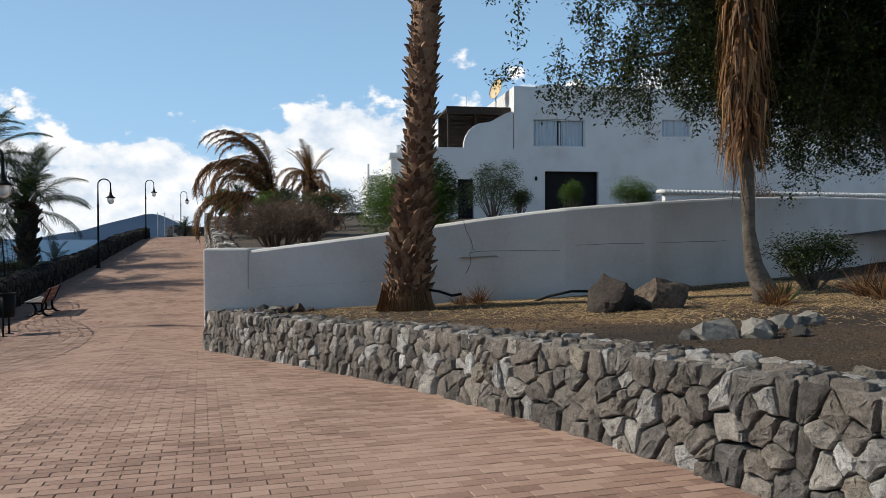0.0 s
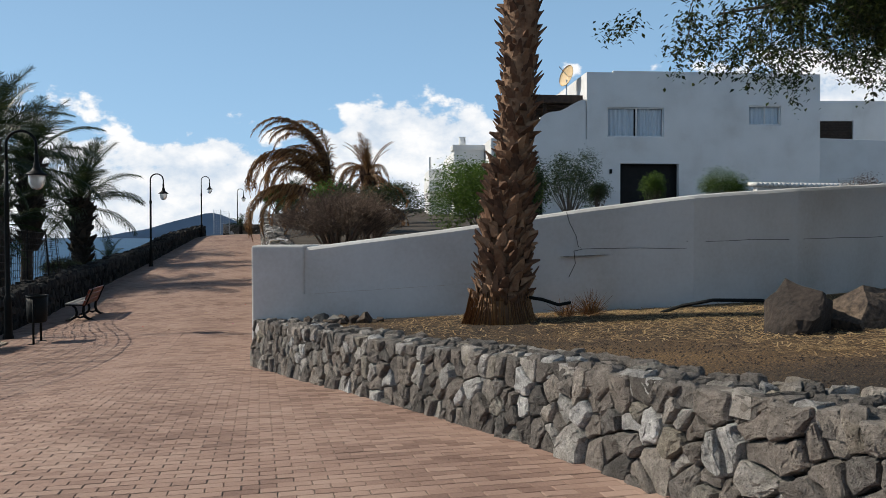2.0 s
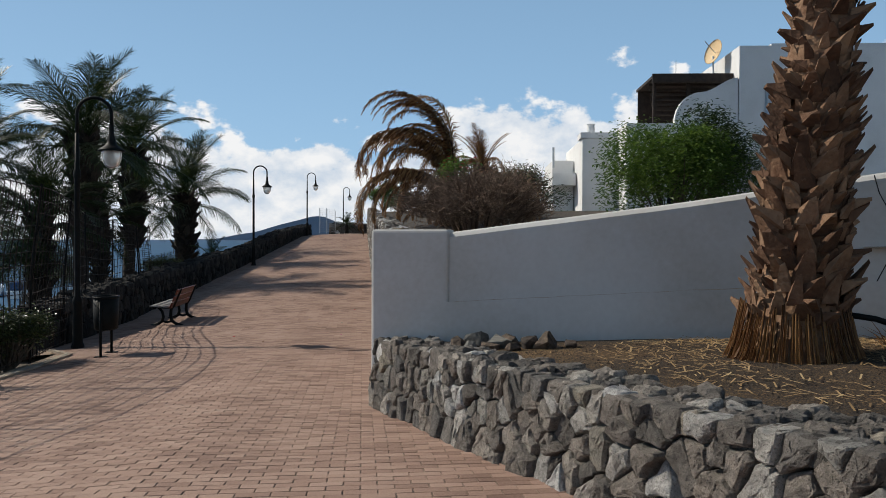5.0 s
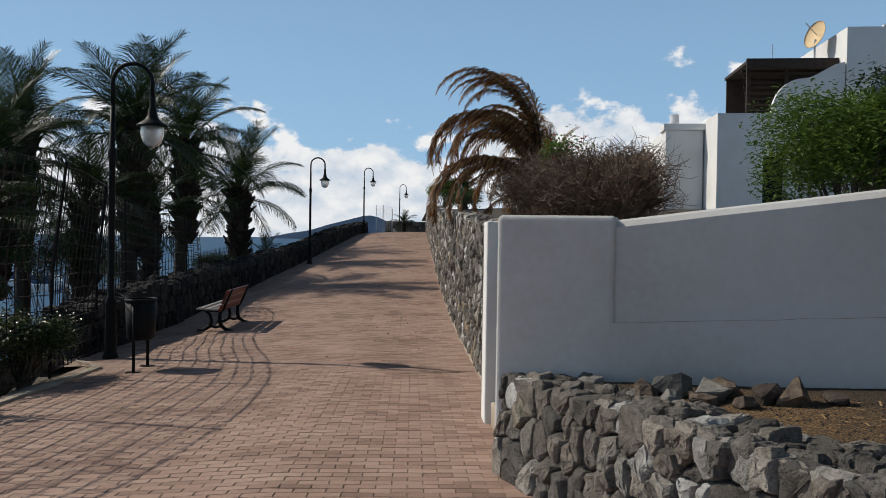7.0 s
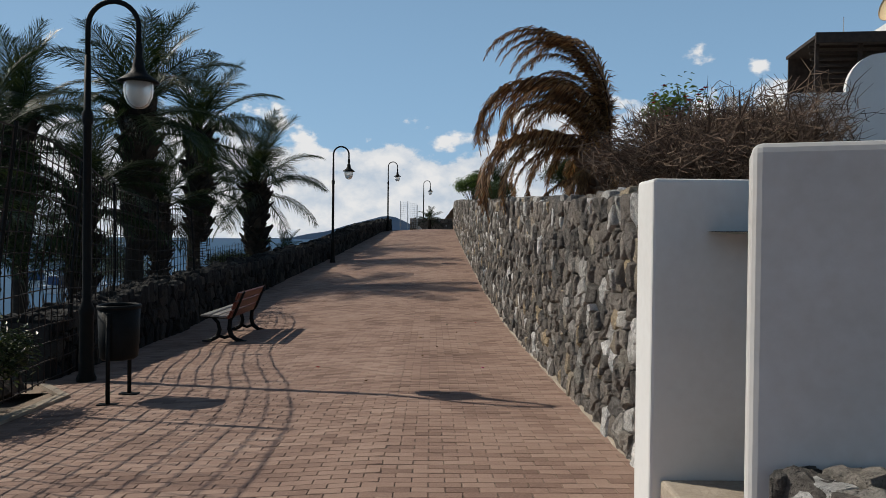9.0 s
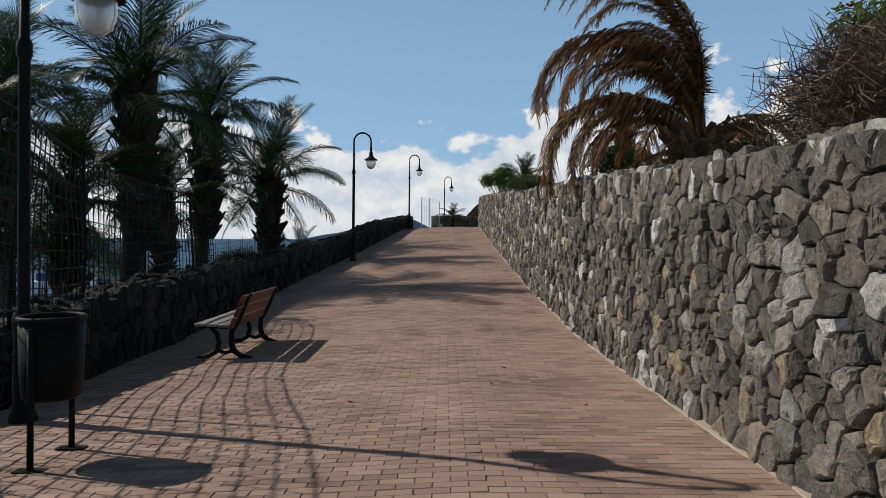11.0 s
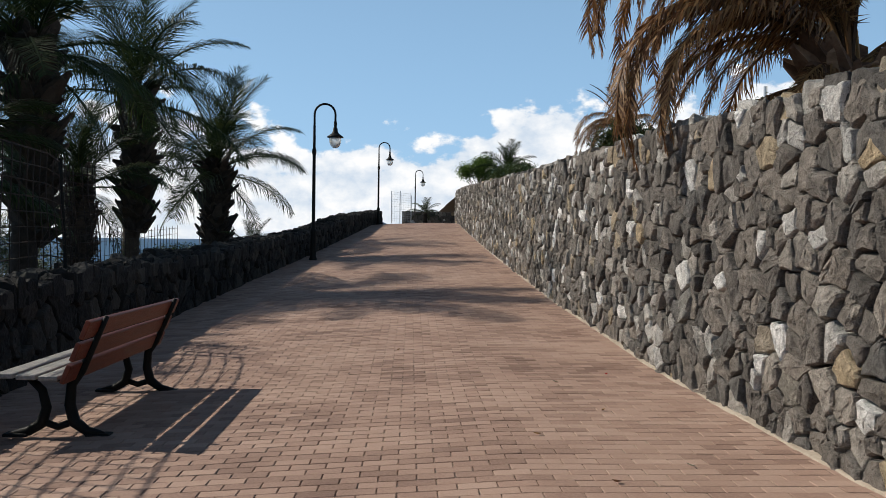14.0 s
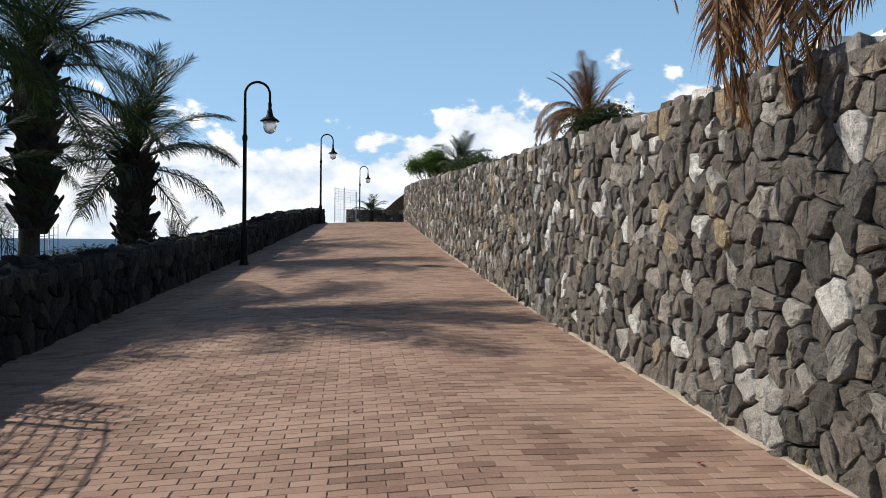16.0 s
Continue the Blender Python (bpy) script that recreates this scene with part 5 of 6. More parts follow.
def leaf_cloud(spots, size, seed, per=1, flat=0.5, droop=0.4, narrow=0.42):
    """Many single leaves, folded along the midrib, round the given spots."""
    r = random.Random(seed)
    verts, faces = [], []
    for p in spots:
        for _ in range(per):
            s = size * r.uniform(0.6, 1.25)
            a = r.uniform(0, 2 * math.pi)
            d = Vector((math.cos(a), math.sin(a), r.uniform(-droop - 0.4, 0.5 - droop))).normalized()
            side = d.cross(Vector((r.uniform(-flat, flat), r.uniform(-flat, flat), 1))).normalized() * s * narrow
            up = side.cross(d).normalized() * s * 0.10
            q = Vector(p) + Vector((r.gauss(0, 1), r.gauss(0, 1), r.gauss(0, 1))) * size * 0.8
            o = len(verts)
            verts += [q, q + d * s * 0.45 + side * 0.5 + up, q + d * s, q + d * s * 0.45 - side * 0.5 + up]
            faces += [(o, o + 1, o + 2), (o, o + 2, o + 3)]
    return verts, faces


def shrub_spots(center, radii, count, seed, lumps=9, hollow=0.55):
    """Spots spread in uneven lumps over a bush."""
    r = random.Random(int(seed * 10))
    c = Vector(center)
    heads = []
    for _ in range(lumps):
        d = Vector((r.gauss(0, 1), r.gauss(0, 1), abs(r.gauss(0, 1)))).normalized()
        heads.append((Vector((d.x * radii[0], d.y * radii[1], d.z * radii[2])) * r.uniform(0.45, 0.8), r.uniform(0.28, 0.52)))
    out = []
    for _ in range(count):
        h, s = r.choice(heads)
        d = Vector((r.gauss(0, 1), r.gauss(0, 1), r.gauss(0, 1))).normalized() * (hollow + (1 - hollow) * r.random()) * s
        out.append(c + h + Vector((d.x * radii[0], d.y * radii[1], d.z * radii[2])))
    return out


def shrub(name, center, radii, count, size, mat, seed, label, category="shrub", stems=10, lumps=10, base=None):
    c = Vector(center)
    base = c.z - radii[2] * 0.3 if base is None else base
    o = Vector((c.x, c.y, base))
    ob = empty(name, pose(*o), label, category)
    spots = shrub_spots(c, radii, count, seed, lumps)
    r = random.Random(seed)
    st = [tube([(r.uniform(-0.08, 0.08), r.uniform(-0.08, 0.08), -0.05), (s - o) * 0.5 + Vector((r.uniform(-0.1, 0.1), r.uniform(-0.1, 0.1), 0.06)), s - o], [0.025, 0.014, 0.004], 5, False) for s in r.sample(spots, min(len(spots), stems * 3))]
    tagged(part("woody_core", mesh_data("stems", *joined(st), M_BARK), ob), kind="stuff")
    v, f = leaf_cloud([s - o for s in spots], size, seed)
    tagged(part("leaves", mesh_data("leaves", v, f, mat), ob), kind="stuff")
    return ob


shrub("shrub", (5.2, 17.9, 2.45), (1.25, 1.25, 1.15), 17000, 0.085, M_LEAFBRIGHT, 81, "leafy bright green shrub behind the white wall", lumps=15, base=upper_z(4.95, 17.9) - 0.05)
shrub("shrub", (6.3, 18.8, 2.9), (0.9, 0.9, 1.1), 8000, 0.085, M_LEAF, 82, "dense green shrub in the upper garden", base=upper_z(6.5, 19.0) - 0.05)
shrub("shrub", (12.0, 29.6, 3.7), (1.15, 1.0, 1.7), 7000, 0.10, M_LEAF, 83, "olive-green feathery shrub beside the house", base=upper_z(12, 29.6) - 0.05)
shrub("shrub", (13.4, 30.2, 3.2), (0.7, 0.7, 0.9), 3000, 0.10, M_LEAF, 84, "small olive-green shrub beside the house", base=upper_z(13.4, 30.2) - 0.05)
shrub("shrub", (16.7, 31.6, 3.7), (0.6, 0.6, 1.0), 3000, 0.10, M_LEAFBRIGHT, 85, "small yellow-green bush before the garage", base=upper_z(16.7, 31.6) - 0.05)
shrub("shrub", (18.8, 30.0, 3.6), (1.5, 1.0, 0.95), 6000, 0.10, M_LEAFBRIGHT, 86, "bright green bush in the house garden", base=upper_z(18.8, 30) - 0.05)
shrub("shrub", (22.5, 29.5, 3.2), (1.6, 1.0, 0.5), 1600, 0.10, M_LEAFDARK, 87, "low dark shrub along the house garden", base=upper_z(22.5, 29.5) - 0.05)
shrub("shrub", (26.5, 31.0, 3.9), (1.3, 1.0, 0.7), 1300, 0.10, M_TWIG, 88, "low dry brownish-pink shrub", base=upper_z(26.5, 31) - 0.05)
shrub("hedge", (1.75, 59.6, 4.55), (1.2, 1.2, 1.1), 8000, 0.15, M_LEAFBRIGHT, 89, "rounded bright green bush at the wall's end", base=upper_z(1.75, 60) - 0.05)
shrub("hedge", (2.5, 52.0, 3.75), (0.9, 4.5, 0.6), 8000, 0.14, M_LEAF, 90, "low green hedge along the wall top", lumps=16, base=upper_z(2.6, 52) - 0.05)
shrub("shrub", (4.6, 41.0, 3.7), (1.6, 1.6, 1.0), 6000, 0.12, M_LEAFDARK, 91, "dark green bush behind the wall", base=upper_z(4.6, 41) - 0.05)
shrub("shrub", (5.8, 34.0, 3.2), (1.8, 1.8, 1.0), 6000, 0.12, M_LEAF, 92, "green bush among the date palms", base=upper_z(5.8, 34) - 0.05)
shrub("shrub", (3.6, 22.6, 2.65), (0.9, 0.9, 0.7), 4000, 0.085, M_LEAFDARK, 93, "dark green shrub beside the dry bush", base=upper_z(3.6, 22.6) - 0.05)
shrub("shrub", (9.7, 9.2, 1.6), (0.75, 0.7, 0.55), 4000, 0.07, M_LEAFDARK, 94, "dark low bush before the white wall", base=soil_z(9.7, 9.2) - 0.03)
shrub("shrub", (-5.75, 16.4, 0.35), (0.7, 0.8, 0.6), 4000, 0.07, M_LEAF, 95, "grey-green flowering shrub in the planted bed", base=ground_z(-5.75, 16.4) - 0.2)
shrub("shrub", (-6.4, 18.8, 0.0), (0.9, 1.3, 0.55), 5000, 0.09, M_LEAFDARK, 96, "dark low plants in the seaward bed", base=ground_z(-6.4, 18.8) - 0.4)
shrub("shrub", (-5.3, 18.6, 0.1), (0.6, 0.85, 0.6), 6000, 0.075, M_LEAFDARK, 98.2, "rounded dark bush at the edge of the planted bed", lumps=14, base=ground_z(-5.3, 18.6) - 0.08)
for i, (x, y, z, r1, r2, r3) in enumerate([(-10.6, 31.6, 0.7, 1.4, 1.6, 1.1), (-12.4, 37.6, 0.6, 1.6, 2.0, 1.2), (-9.0, 43.5, 0.2, 1.1, 2.0, 0.6), (-13.0, 42.0, -0.2, 2.0, 2.4, 1.0)]):
    shrub("shrub", (x, y, z), (r1, r2, r3), 7000, 0.10, M_LEAFDARK, 97.5 + i, "dark leafy thicket below the parapet", lumps=15, base=bank_z(x, y) - 0.1)
coconut_palm(-10.3, 32.6, 2.3, 0.9, 58, 30, "young coconut palm with dark fronds below the path")
coconut_palm(-11.0, 41.0, 2.6, 0.9, 59, 26, "young coconut palm with dark fronds below the path")


def crest_palm():
    p = empty("palm_tree", pose(-0.9, 65.4, 2.0), "small spiky dark palm before the cross wall", "palm tree")
    part("trunk", ringed_trunk("trunk", 0.7, 0.14, 0.11, M_TRUNKDARK), p)
    for k in range(20):
        q = r0.uniform(0.3, 0.42)
        part("frond", GREEN[(0, 1, 1, 2, 2, 3)[k % 6]], p, m=pose(0, 0, 0.65, r0.uniform(-10, 10), 0, k * 137.5) @ Matrix.Diagonal((q, q, q, 1)))


crest_palm()


def dry_bush(center, radii, count, seed, label):
    """A leafless thorny bush: a tangle of fine arching twigs."""
    c = Vector(center)
    r = random.Random(seed)
    o = Vector((c.x, c.y, upper_z(c.x, c.y) - 0.05))
    ob = empty("dry_bush", pose(*o), label, "shrub")
    limbs, twigs = [], []
    for k in range(26):
        a = r.uniform(0, 2 * math.pi)
        tip = Vector((math.cos(a) * radii[0] * r.uniform(0.2, 0.9), math.sin(a) * radii[1] * r.uniform(0.2, 0.9), c.z - o.z + radii[2] * r.uniform(0.0, 0.8)))
        foot = Vector((tip.x * 0.35, tip.y * 0.35, 0))
        limbs.append(tube([foot, foot.lerp(tip, 0.5) + Vector((r.uniform(-0.15, 0.15), r.uniform(-0.15, 0.15), 0.15)), tip], [0.03, 0.018, 0.006], 5, False))
    for s in shrub_spots((0, 0, c.z - o.z), radii, count, seed, 22, 0.2):
        out = (s - Vector((0, 0, c.z - o.z - 0.4))).normalized()
        d = (out * 0.7 + Vector((r.gauss(0, 1), r.gauss(0, 1), r.gauss(0, 0.8))) * 0.55).normalized()
        ln = r.uniform(0.14, 0.40)
        bend = Vector((r.gauss(0, 1), r.gauss(0, 1), r.gauss(0, 1) - 0.5)) * 0.10 * ln
        twigs.append(tube([s - d * ln * 0.5, s + bend, s + d * ln * 0.5], [0.005, 0.0038, 0.0015], 3, False))
    tagged(part("woody_core", mesh_data("branches", *joined(limbs), M_TWIG), ob), kind="stuff")
    tagged(part("twig_tangle", mesh_data("twigs", *joined(twigs), M_TWIG), ob, "tangle of fine reddish-brown twigs"), kind="stuff")


dry_bush((2.2, 19.2, 2.22), (1.45, 2.0, 0.76), 8500, 101, "dry leafless reddish-brown thorn bush on the wall top")
dry_bush((3.3, 22.0, 2.3), (1.0, 1.3, 0.6), 2500, 102, "dry brown thorn bush beside the date palm")
shrub("shrub", (2.05, 20.1, 2.8), (0.42, 0.5, 0.5), 700, 0.09, M_LEAFBRIGHT, 103, "leafy sprig with red flowers in the dry bush", base=upper_z(2.05, 20.1) - 0.05)


def overhanging_tree():
    """The dark broad-leaved tree that hangs over the garden."""
    foot = Vector((12.1, 9.3, soil_z(12.1, 9.3) - 0.1))
    ob = empty("tree", pose(*foot), "broad-leaved tree with dark glossy hanging foliage", "tree")
    r = random.Random(111)
    limbs, spots = [], []
    part("trunk", mesh_data("trunk", *tube([(0, 0, 0), (-0.1, 0.1, 1.2), (-0.35, 0.1, 2.4), (-0.5, 0.2, 3.4)], [0.34, 0.27, 0.23, 0.2], 12), M_BARK, True), ob)
    top = Vector((-0.5, 0.2, 3.3))
    for k in range(80):
        a = radians(180 + r.uniform(-110, 110)) if k < 70 else r.uniform(0, 6.28)
        reach = r.uniform(1.8, 6.4)
        rise = r.uniform(-0.3, 3.6) if reach < 4.2 else r.uniform(0.5, 3.1)
        mid = top + Vector((math.cos(a) * reach * 0.5, math.sin(a) * reach * 0.33, rise * 0.8 + 0.5))
        tip = top + Vector((math.cos(a) * reach, math.sin(a) * reach * 0.6, rise))
        limbs.append(tube([top, top.lerp(mid, 0.5) + Vector((0, 0, 0.25)), mid, mid.lerp(tip, 0.6), tip], [0.11, 0.075, 0.05, 0.03, 0.012], 6, False))
        for j in range(19):
            g = r.uniform(0.35, 1.08)
            p = (top.lerp(mid, g * 2) if g < 0.5 else mid.lerp(tip, g * 2 - 1)) + Vector((r.gauss(0, 0.46), r.gauss(0, 0.46), r.gauss(0, 0.34)))
            hang = r.uniform(0.25, 1.15)
            end = p + Vector((r.gauss(0, 0.25), r.gauss(0, 0.25), -hang))
            limbs.append(tube([p, p.lerp(end, 0.5) + Vector((r.gauss(0, 0.08), r.gauss(0, 0.08), 0)), end], [0.010, 0.006, 0.002], 3, False))
            for _ in range(165):
                q = p.lerp(end, r.random())
                spots.append(q + Vector((r.gauss(0, 0.07), r.gauss(0, 0.07), r.gauss(0, 0.06))))
    tagged(part("woody_core", mesh_data("branches", *joined(limbs), M_BARK), ob), kind="stuff")
    v, f = leaf_cloud(spots, 0.082, 112, 1, 0.6, 0.7, 0.5)
    tagged(part("crown", mesh_data("crown", v, f, M_LEAFDARK), ob, "dark glossy leaves"), kind="stuff")


overhanging_tree()


def yucca():
    foot = Vector((7.15, 7.3, soil_z(7.15, 7.3) - 0.05))
    ob = empty("yucca", pose(*foot), "slender yucca with a skirt of hanging dead leaves", "yucca")
    path = [(0.12, -0.05, 0), (0.10, 0, 0.25), (-0.02, 0.05, 0.55), (-0.10, 0.05, 1.0), (-0.12, 0.05, 1.7), (-0.16, 0.05, 3.0), (-0.18, 0.05, 5.2)]
    part("trunk", mesh_data("trunk", *tube(path, [0.20, 0.15, 0.12, 0.085, 0.085, 0.09, 0.08], 10), M_BARK, True), ob)
    r = random.Random(121)
    dead, live = [], []
    for k in range(620):
        z = r.uniform(2.15, 5.0)
        a = r.uniform(0, 2 * math.pi)
        c = Vector((math.cos(a), math.sin(a), 0))
        t = Vector((-c.y, c.x, 0))
        p = Vector((-0.15, 0.05, z)) + c * 0.08
        ln = r.uniform(0.5, 0.95)
        out = r.uniform(0.12, 0.34)
        w = r.uniform(0.010, 0.022)
        q1, q2 = p + c * out * 0.8 + Vector((0, 0, -ln * 0.3)), p + c * out + t * r.uniform(-0.12, 0.12) + Vector((0, 0, -ln))
        dead.append(([p - t * w, p + t * w, q1 + t * w, q1 - t * w, q2], [(0, 1, 2, 3), (3, 2, 4)]))
    for k in range(90):
        z = r.uniform(4.2, 5.3)
        a = r.uniform(0, 2 * math.pi)
        el = r.uniform(-0.3, 1.2)
        d = Vector((math.cos(a) * math.cos(el), math.sin(a) * math.cos(el), math.sin(el)))
        t = d.cross(Vector((0, 0, 1))).normalized() * 0.022
        p = Vector((-0.16, 0.05, z))
        live.append(([p - t, p + t, p + d * 0.45 + t, p + d * 0.45 - t, p + d * 0.85 + Vector((0, 0, -0.1))], [(0, 1, 2, 3), (3, 2, 4)]))
    tagged(part("dead_leaves", mesh_data("dead_leaves", *joined(dead), M_DRYFROND), ob, "hanging straw-brown dead leaves"), kind="stuff")
    tagged(part("crown", mesh_data("crown", *joined(live), M_STRAW), ob, "pale spiky leaf rosette"), kind="stuff")
    sp = []
    for k in range(26):
        a = r.uniform(0, 6.28)
        d = Vector((math.cos(a), math.sin(a), r.uniform(0.2, 1.6))).normalized()
        t = d.cross(Vector((0, 0, 1))).normalized() * 0.025
        p = Vector((0.25, -0.2, 0.03))
        sp.append(([p - t, p + t, p + d * 0.25 + t * 0.8, p + d * 0.25 - t * 0.8, p + d * 0.45], [(0, 1, 2, 3), (3, 2, 4)]))
    tagged(part("young_shoot", mesh_data("young_shoot", *joined(sp), M_LEAF), ob, "grey-green young shoot at the foot"), kind="stuff")


yucca()


# ---- rocks and litter ----
def rock(x, y, size, mat, seed, label, zf=soil_z, sink=0.3):
    """An angular boulder: the hull of a few random points, its faces broken up by a fine noise."""
    r = random.Random(int(seed * 100))
    bm = bmesh.new()
    for _ in range(17):
        d = Vector((r.gauss(0, 1), r.gauss(0, 1), r.gauss(0, 1))).normalized() * r.uniform(0.75, 1.12)
        bm.verts.new(d)
    hull = bmesh.ops.convex_hull(bm, input=bm.verts[:])
    bmesh.ops.delete(bm, geom=[v for v in bm.verts if not v.link_faces], context="VERTS")
    bmesh.ops.subdivide_edges(bm, edges=bm.edges[:], cuts=3, use_grid_fill=True)
    for v in bm.verts:
        p = v.co.copy()
        q = p * (1 + 0.07 * noise.noise(p * 2.2 + Vector((seed, 0, 0))) + 0.05 * noise.noise(p * 5.5 + Vector((0, seed, 0))))
        v.co = Vector((q.x * size[0], q.y * size[1], q.z * size[2]))
    ob = new("rock", from_bm("rock", bm, mat))
    ob.matrix_basis = pose(x, y, zf(x, y) + size[2] * (0.62 - sink), 0, 0, seed * 57)
    return tagged(ob, label, "rock")


rock(5.25, 7.75, (0.38, 0.32, 0.36), M_ROCK, 1.0, "jagged dark basalt boulder on the mulch")
rock(5.98, 7.75, (0.46, 0.38, 0.34), M_ROCK, 2.3, "brown flat-topped basalt boulder on the mulch")
for i, (x, y, s) in enumerate([(4.22, 4.15, 0.2), (4.45, 4.0, 0.17), (4.62, 4.1, 0.13), (4.05, 4.3, 0.10), (4.85, 4.35, 0.11), (5.15, 4.5, 0.15), (5.4, 4.55, 0.12), (5.62, 4.7, 0.14), (4.75, 3.85, 0.10)]):
    rock(x, y, (s, s * 0.8, s * 0.75), M_ROCKPALE, 3 + i * 1.7, "pale grey broken stone on the garden bed")
for i, (x, y, s) in enumerate([(1.16, 12.85, 0.13), (1.33, 12.9, 0.16), (1.48, 12.75, 0.18), (1.62, 12.85, 0.13), (1.40, 12.6, 0.11), (1.75, 12.6, 0.14), (1.22, 12.6, 0.09), (1.9, 12.55, 0.15), (2.1, 12.5, 0.10), (1.58, 12.45, 0.09)]):
    rock(x, y, (s, s * 0.8, s * 0.75), M_ROCKPALE if i in (1, 2, 6) else M_ROCK, 20 + i * 1.3, "broken basalt stone heaped beside the white wall")
for i, (x, y, s) in enumerate([(-5.5, 18.2, 0.3), (-5.6, 19.2, 0.35), (-5.9, 20.2, 0.4), (-5.5, 17.4, 0.22), (-6.1, 17.2, 0.3)]):
    rock(x, y, (s, s, s * 0.8), M_ROCK, 40 + i * 2.1, "dark lava rock in the planted bed", ground_z)


def ground_litter():
    """Straw, chips and pebbles over the garden bed."""
    r = random.Random(131)
    straw, chips = [], []
    for _ in range(52000):
        x, y = r.uniform(1.5, 12), r.uniform(0.5, 12.6)
        if x < near_x(y) + 0.75 or y > lerp(x, [p[0] for p in WHITE], [p[1] for p in WHITE]) - 0.1:
            continue
        dense = 0.8 * noise.noise((x * 0.7, y * 0.7, 7)) + 0.16 * (y - 8) + 0.3 * (min(x, 8) - 4.2)
        z = soil_z(x, y)
        a = r.uniform(0, math.pi)
        if dense > r.uniform(-0.3, 0.9):
            ln = r.uniform(0.04, 0.15)
            d = Vector((math.cos(a), math.sin(a), r.uniform(-0.05, 0.15))) * ln
            t = Vector((-d.y, d.x, 0)).normalized() * 0.0055
            p = Vector((x, y, z + 0.010))
            straw.append(([p - t, p + t, p + d + t, p + d - t], [(0, 1, 2, 3)]))
        elif r.random() < 0.7:
            s = r.uniform(0.006, 0.018)
            p = Vector((x, y, z))
            chips.append(([p + Vector((s * math.cos(a + k * 1.57), s * math.sin(a + k * 1.57) * 0.8, -0.004)) for k in range(4)] + [p + Vector((0, 0, s * 0.7))], [(0, 1, 4), (1, 2, 4), (2, 3, 4), (3, 0, 4)]))
    tagged(new("straw", mesh_data("straw", *joined(straw), M_STRAW)), "dry straw and palm fibres scattered over the garden bed", "straw", kind="stuff")
    tagged(new("gravel", mesh_data("gravel", *joined(chips), M_ROCK)), "dark gravel chips on the garden bed", "gravel", kind="stuff")


ground_litter()


def dry_tuft(x, y, count, size, seed, label):
    r = random.Random(seed)
    out = []
    for _ in range(count):
        a, el = r.uniform(0, 6.28), r.uniform(0.15, 1.4)
        d = Vector((math.cos(a) * math.cos(el), math.sin(a) * math.cos(el), math.sin(el))) * size * r.uniform(0.5, 1.1)
        p = Vector((r.gauss(0, 0.05), r.gauss(0, 0.05), 0))
        out.append(tube([p, p + d * 0.5 + Vector((0, 0, 0.02)), p + d], [0.005, 0.004, 0.001], 3, False))
    ob = new("dry_grass", mesh_data("dry_grass", *joined(out), M_DRYFROND))
    ob.matrix_basis = pose(x, y, soil_z(x, y) - 0.01)
    tagged(ob, label, "dry grass")


dry_tuft(4.75, 11.2, 130, 0.36, 141, "reddish dry grass tuft before the white wall")
dry_tuft(4.45, 11.3, 80, 0.28, 142, "small reddish dry grass tuft")
dry_tuft(7.0, 6.8, 120, 0.35, 143, "dry grass tuft at the yucca's foot")
for i, (x, y) in enumerate([(8.3, 6.4), (8.8, 7.2), (9.4, 6.2)]):
    dry_tuft(x, y, 90, 0.55, 150 + i, "dead palm leaf stubs lying on the mulch")


def hose(points, label):
    pts = [Vector((x, y, soil_z(x, y) + dz)) for x, y, dz in points]
    tagged(new("hose", mesh_data("hose", *tube(pts, 0.022, 8), M_BLACK, True)), label, "hose")


hose([(5.6, 10.9, 0.0), (5.75, 10.6, 0.10), (6.0, 10.3, 0.17), (6.4, 9.9, 0.17), (6.8, 9.6, 0.08), (7.1, 9.4, 0.0)], "black irrigation hose arching over the mulch")
hose([(3.75, 10.95, 0.32), (3.95, 10.9, 0.28), (4.15, 10.85, 0.2), (4.3, 10.8, 0.22)], "short black hose end beside the palm trunk")


def path_litter():
    r = random.Random(151)
    for x, y, mat, label in [(-0.15, 20.6, M_PINK, "fallen pink petal on the paving"), (-2.2, 20.9, M_RED, "fallen red petal on the paving"), (-1.5, 19.7, M_TRUNK, "curled dry leaf on the paving"), (-0.95, 23.6, M_STRAW, "curled dry leaf on the paving"),
                             (-0.5, 25.4, M_PALEPETAL, "pale dry petal on the paving"), (-0.35, 24.3, M_STRAW, "dry leaf on the paving"), (0.05, 25.8, M_RED, "small red petal on the paving"), (-0.7, 22.6, M_TRUNK, "dry leaf on the paving"),
                             (-3.4, 19.9, M_PALEPETAL, "pale dry leaf on the paving"), (-1.9, 27.2, M_STRAW, "dry leaf on the paving"), (-0.9, 21.6, M_STRAW, "dry leaf on the paving"), (-0.2, 22.9, M_PALEPETAL, "pale dry petal on the paving")]:
        s = r.uniform(0.025, 0.04)
        pts = [(-s, 0, 0.006), (-s * 0.3, s * 0.5, 0.016), (s, 0, 0.022), (-s * 0.2, -s * 0.5, 0.012), (0, 0, 0.003)]
        ob = new("fallen_leaf", mesh_data("fallen_leaf", pts, [(0, 4, 1), (1, 4, 2), (2, 4, 3), (3, 4, 0)], mat))
        ob.matrix_basis = pose(x, y, ground_z(x, y) + 0.002, 0, 0, r.uniform(0, 360))
        tagged(ob, label, "fallen leaf")


path_litter()


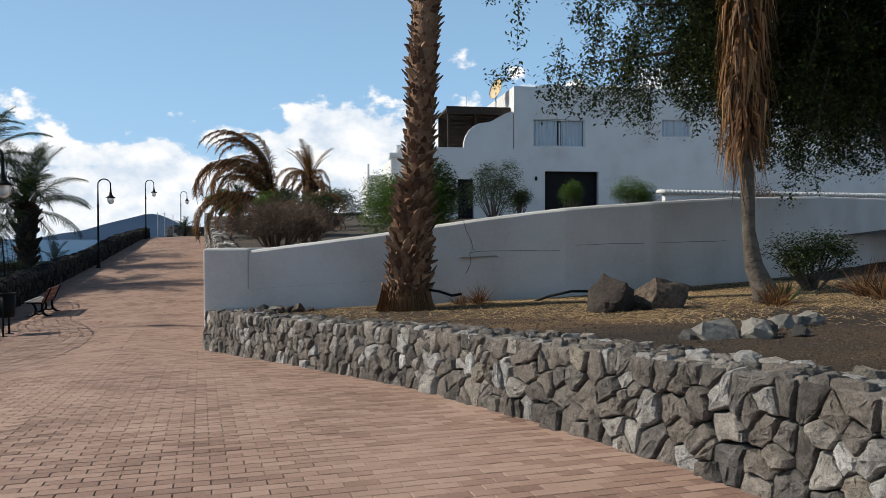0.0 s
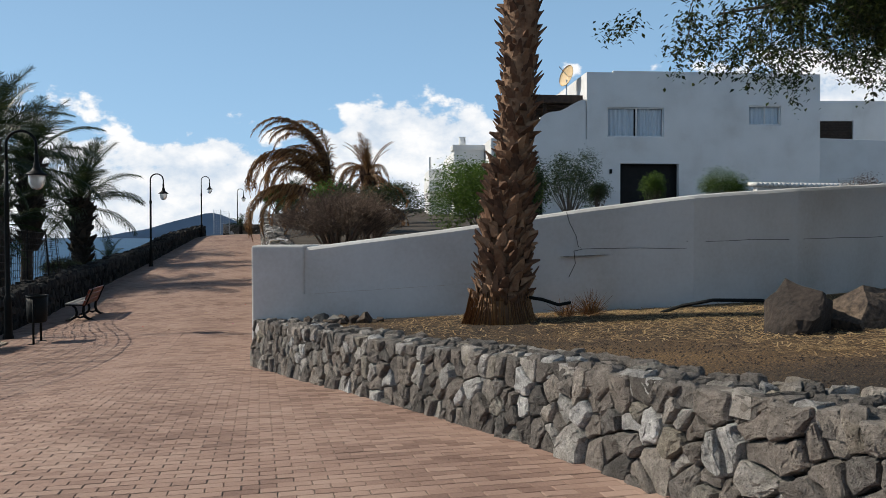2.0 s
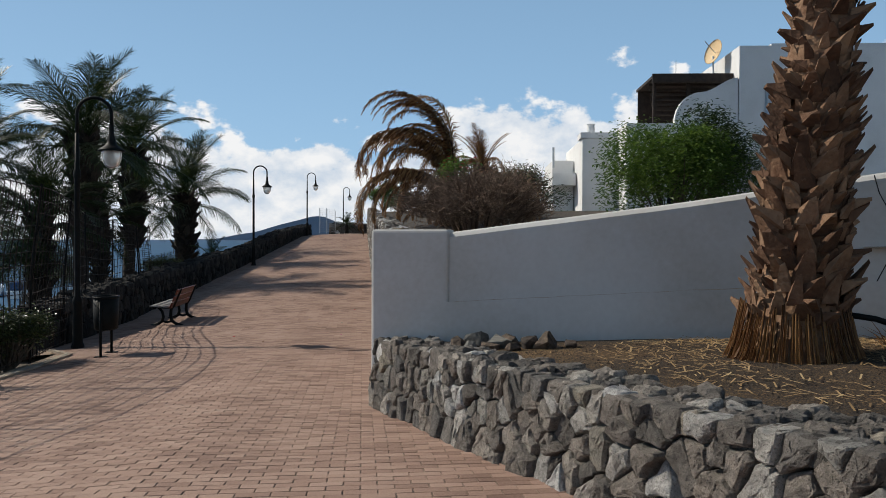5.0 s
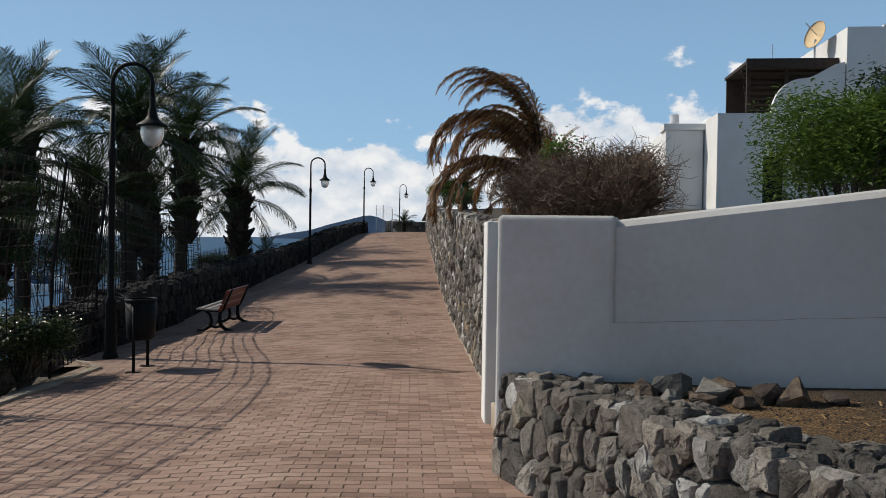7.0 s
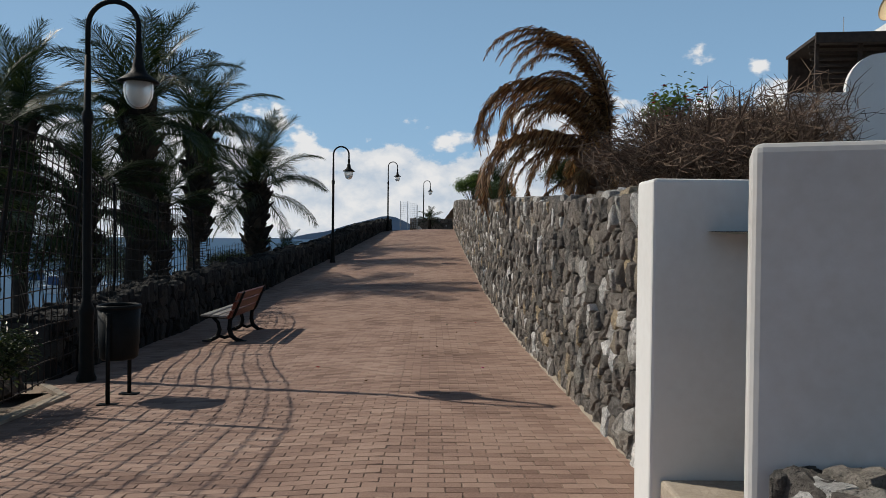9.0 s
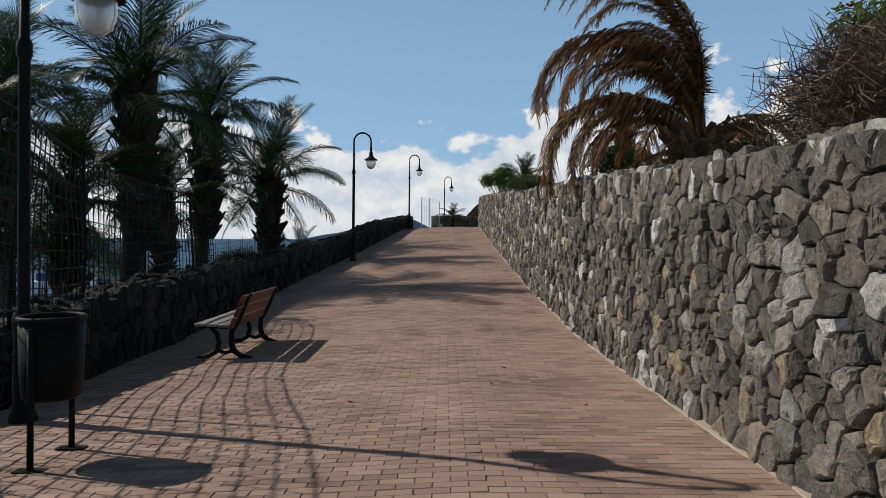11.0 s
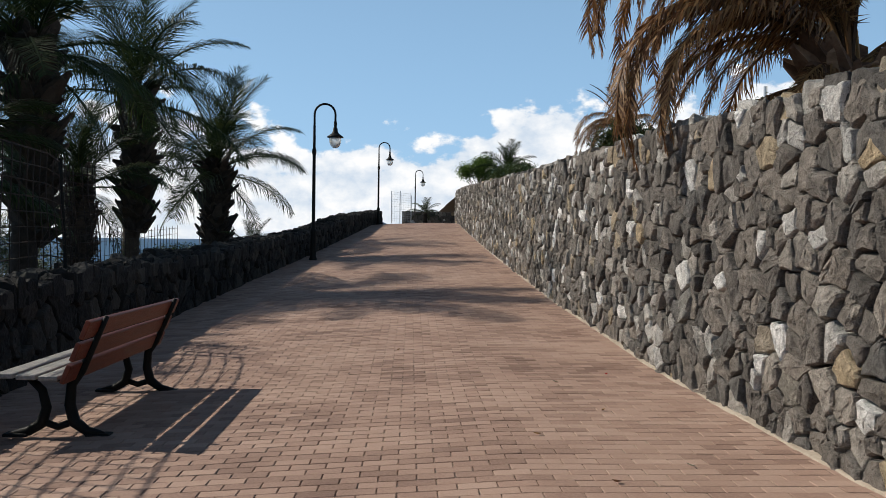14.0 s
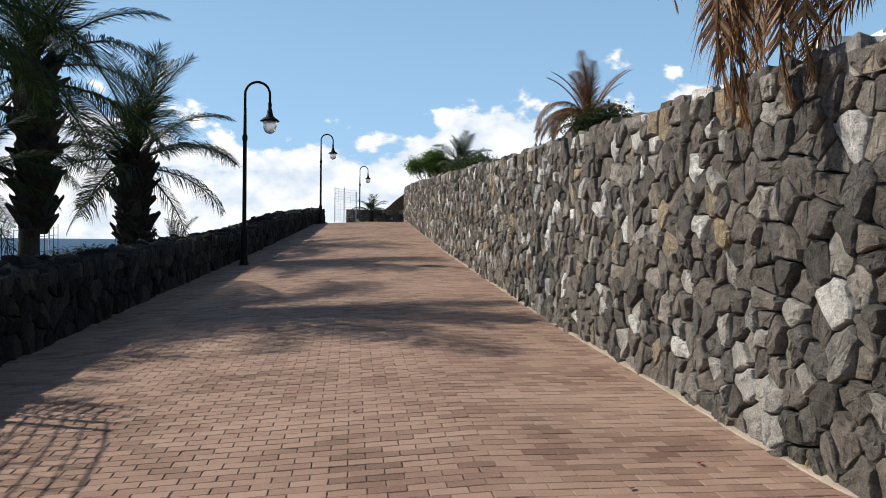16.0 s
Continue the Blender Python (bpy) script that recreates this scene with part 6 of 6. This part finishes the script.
def flowers(cx, cy, cz, radii, count, size, mat, label, seed):
    r = random.Random(seed)
    out = []
    for _ in range(count):
        p = Vector((cx + r.uniform(-1, 1) * radii[0], cy + r.uniform(-1, 1) * radii[1], cz + r.uniform(-1, 1) * radii[2]))
        for k in range(5):
            a = k * 1.257 + r.random()
            d = Vector((math.cos(a), math.sin(a), 0.5)) * size
            t = Vector((-d.y, d.x, 0)) * 0.5
            out.append(([p, p + d * 0.6 + t, p + d, p + d * 0.6 - t], [(0, 1, 2, 3)]))
    tagged(new("flowers", mesh_data("flowers", *joined(out), mat)), label, "flowers", kind="stuff")


flowers(-5.55, 16.4, 0.72, (0.4, 0.5, 0.22), 60, 0.045, M_PALEPETAL, "pale cream flowers on the bedding shrub", 161)
flowers(-5.45, 16.7, 0.98, (0.06, 0.06, 0.08), 4, 0.07, M_RED, "red flower above the bedding shrub", 162)
flowers(2.05, 20.0, 3.05, (0.35, 0.4, 0.25), 12, 0.04, M_RED, "red flowers on the leafy sprig", 163)


# ---- beyond ----
def boat(x, y, length, heading, mast, seed):
    b = empty("boat", pose(x, y, -6.5, 0, 0, heading), "white moored yacht in the marina", "boat", "marina boats")
    verts, faces, n = [], [], 12
    for i in range(n + 1):
        f = i / n
        w = length * 0.16 * (1 - max(0, (f - 0.35) / 0.65) ** 2) * (0.8 + 0.2 * min(1, f * 4))
        X = (f - 0.5) * length
        verts += [(X, -w, 1.0 + 0.3 * f), (X, -w * 0.7, -0.2), (X, w * 0.7, -0.2), (X, w, 1.0 + 0.3 * f)]
    for i in range(n):
        for k in range(4):
            faces.append((i * 4 + k, i * 4 + 4 + k, i * 4 + 4 + (k + 1) % 4, i * 4 + (k + 1) % 4))
    faces += [(0, 1, 2, 3), (n * 4 + 3, n * 4 + 2, n * 4 + 1, n * 4)]
    part("hull", mesh_data("hull", verts, faces, M_HULL, False), b)
    part("cabin", box_mesh("cabin", (-length * 0.25, -length * 0.09, 1.05), (length * 0.15, length * 0.09, 1.9), M_HULL, 0.2), b)
    part("cockpit_cover", box_mesh("cover", (-length * 0.42, -length * 0.1, 1.05), (-length * 0.22, length * 0.1, 2.2), M_BLUE, 0.2), b, "blue canvas cover")
    if mast:
        part("mast", mesh_data("mast", *tube([(length * 0.05, 0, 1.0), (length * 0.05, 0, mast)], 0.09, 6), M_ALU), b)
        part("boom", mesh_data("boom", *tube([(length * 0.05, 0, 2.9), (-length * 0.38, 0, 2.7)], 0.16, 6), M_BLUE), b, "blue furled sail")


for i, (x, y, l, hd, mast) in enumerate([(-63, 116, 11, 100, 15), (-70, 124, 10, 95, 13), (-57, 108, 9, 98, 0), (-52, 122, 12, 102, 16), (-76, 112, 10, 90, 14), (-60, 132, 11, 96, 15), (-46, 118, 8, 100, 0), (-66, 100, 9, 97, 12), (-41, 128, 10, 96, 13), (-84, 120, 12, 98, 15)]):
    boat(x, y, l, hd, mast, i)


def neighbour_house():
    h = empty("house", pose(34.0, 46.0, 0, 0, 0, -12), "pale neighbouring house with a brown shuttered window", "house")
    part("wall", wall_with_holes("wall", 0, 14, 1.5, 10.6, 0.3, [(2.0, 4.2, 7.6, 9.3)], M_WHITE), h)
    part("wall", box_mesh("side", (0, 0.3, 1.5), (0.3, 8, 10.6), M_WHITE, 0), h)
    part("roof", box_mesh("roof", (0.3, 0.3, 10.1), (14, 8, 10.4), M_WHITE, 0), h)
    sh = part("shutter", box_mesh("shutter", (1.99, 0.16, 7.59), (4.21, 0.2, 9.31), M_DARKWOOD, 0), h, "brown louvred shutter")
    for k in range(10):
        part("louvre", box_mesh("louvre", (2.02, 0.10, 7.64 + k * 0.166), (4.18, 0.15, 7.74 + k * 0.166), M_DARKWOOD, 0.005), sh)
    g = tagged(new("wall_far", box_mesh("wall_far", (27.5, 40.0, 2.0), (46, 40.3, 7.4), M_WHITE, 0.03)), "bright white garden wall before the neighbouring house", "garden wall", kind="structure")
    g2 = tagged(new("wall_terrace", box_mesh("wall_terrace", (21.5, 31.5, 2.0), (38, 31.8, 4.05), M_WHITE, 0.03)), "low white terrace wall in the upper garden", "garden wall", kind="structure")
    tiles = [tube([(21.4 + 0.22 * k, 31.3, 4.10), (21.4 + 0.22 * k, 32.0, 4.16)], 0.10, 8) for k in range(74)]
    tagged(part("tile_coping", mesh_data("tiles", *joined(tiles), M_TILE, True), g2, "white half-round coping tiles"), kind="stuff")


neighbour_house()

paving()
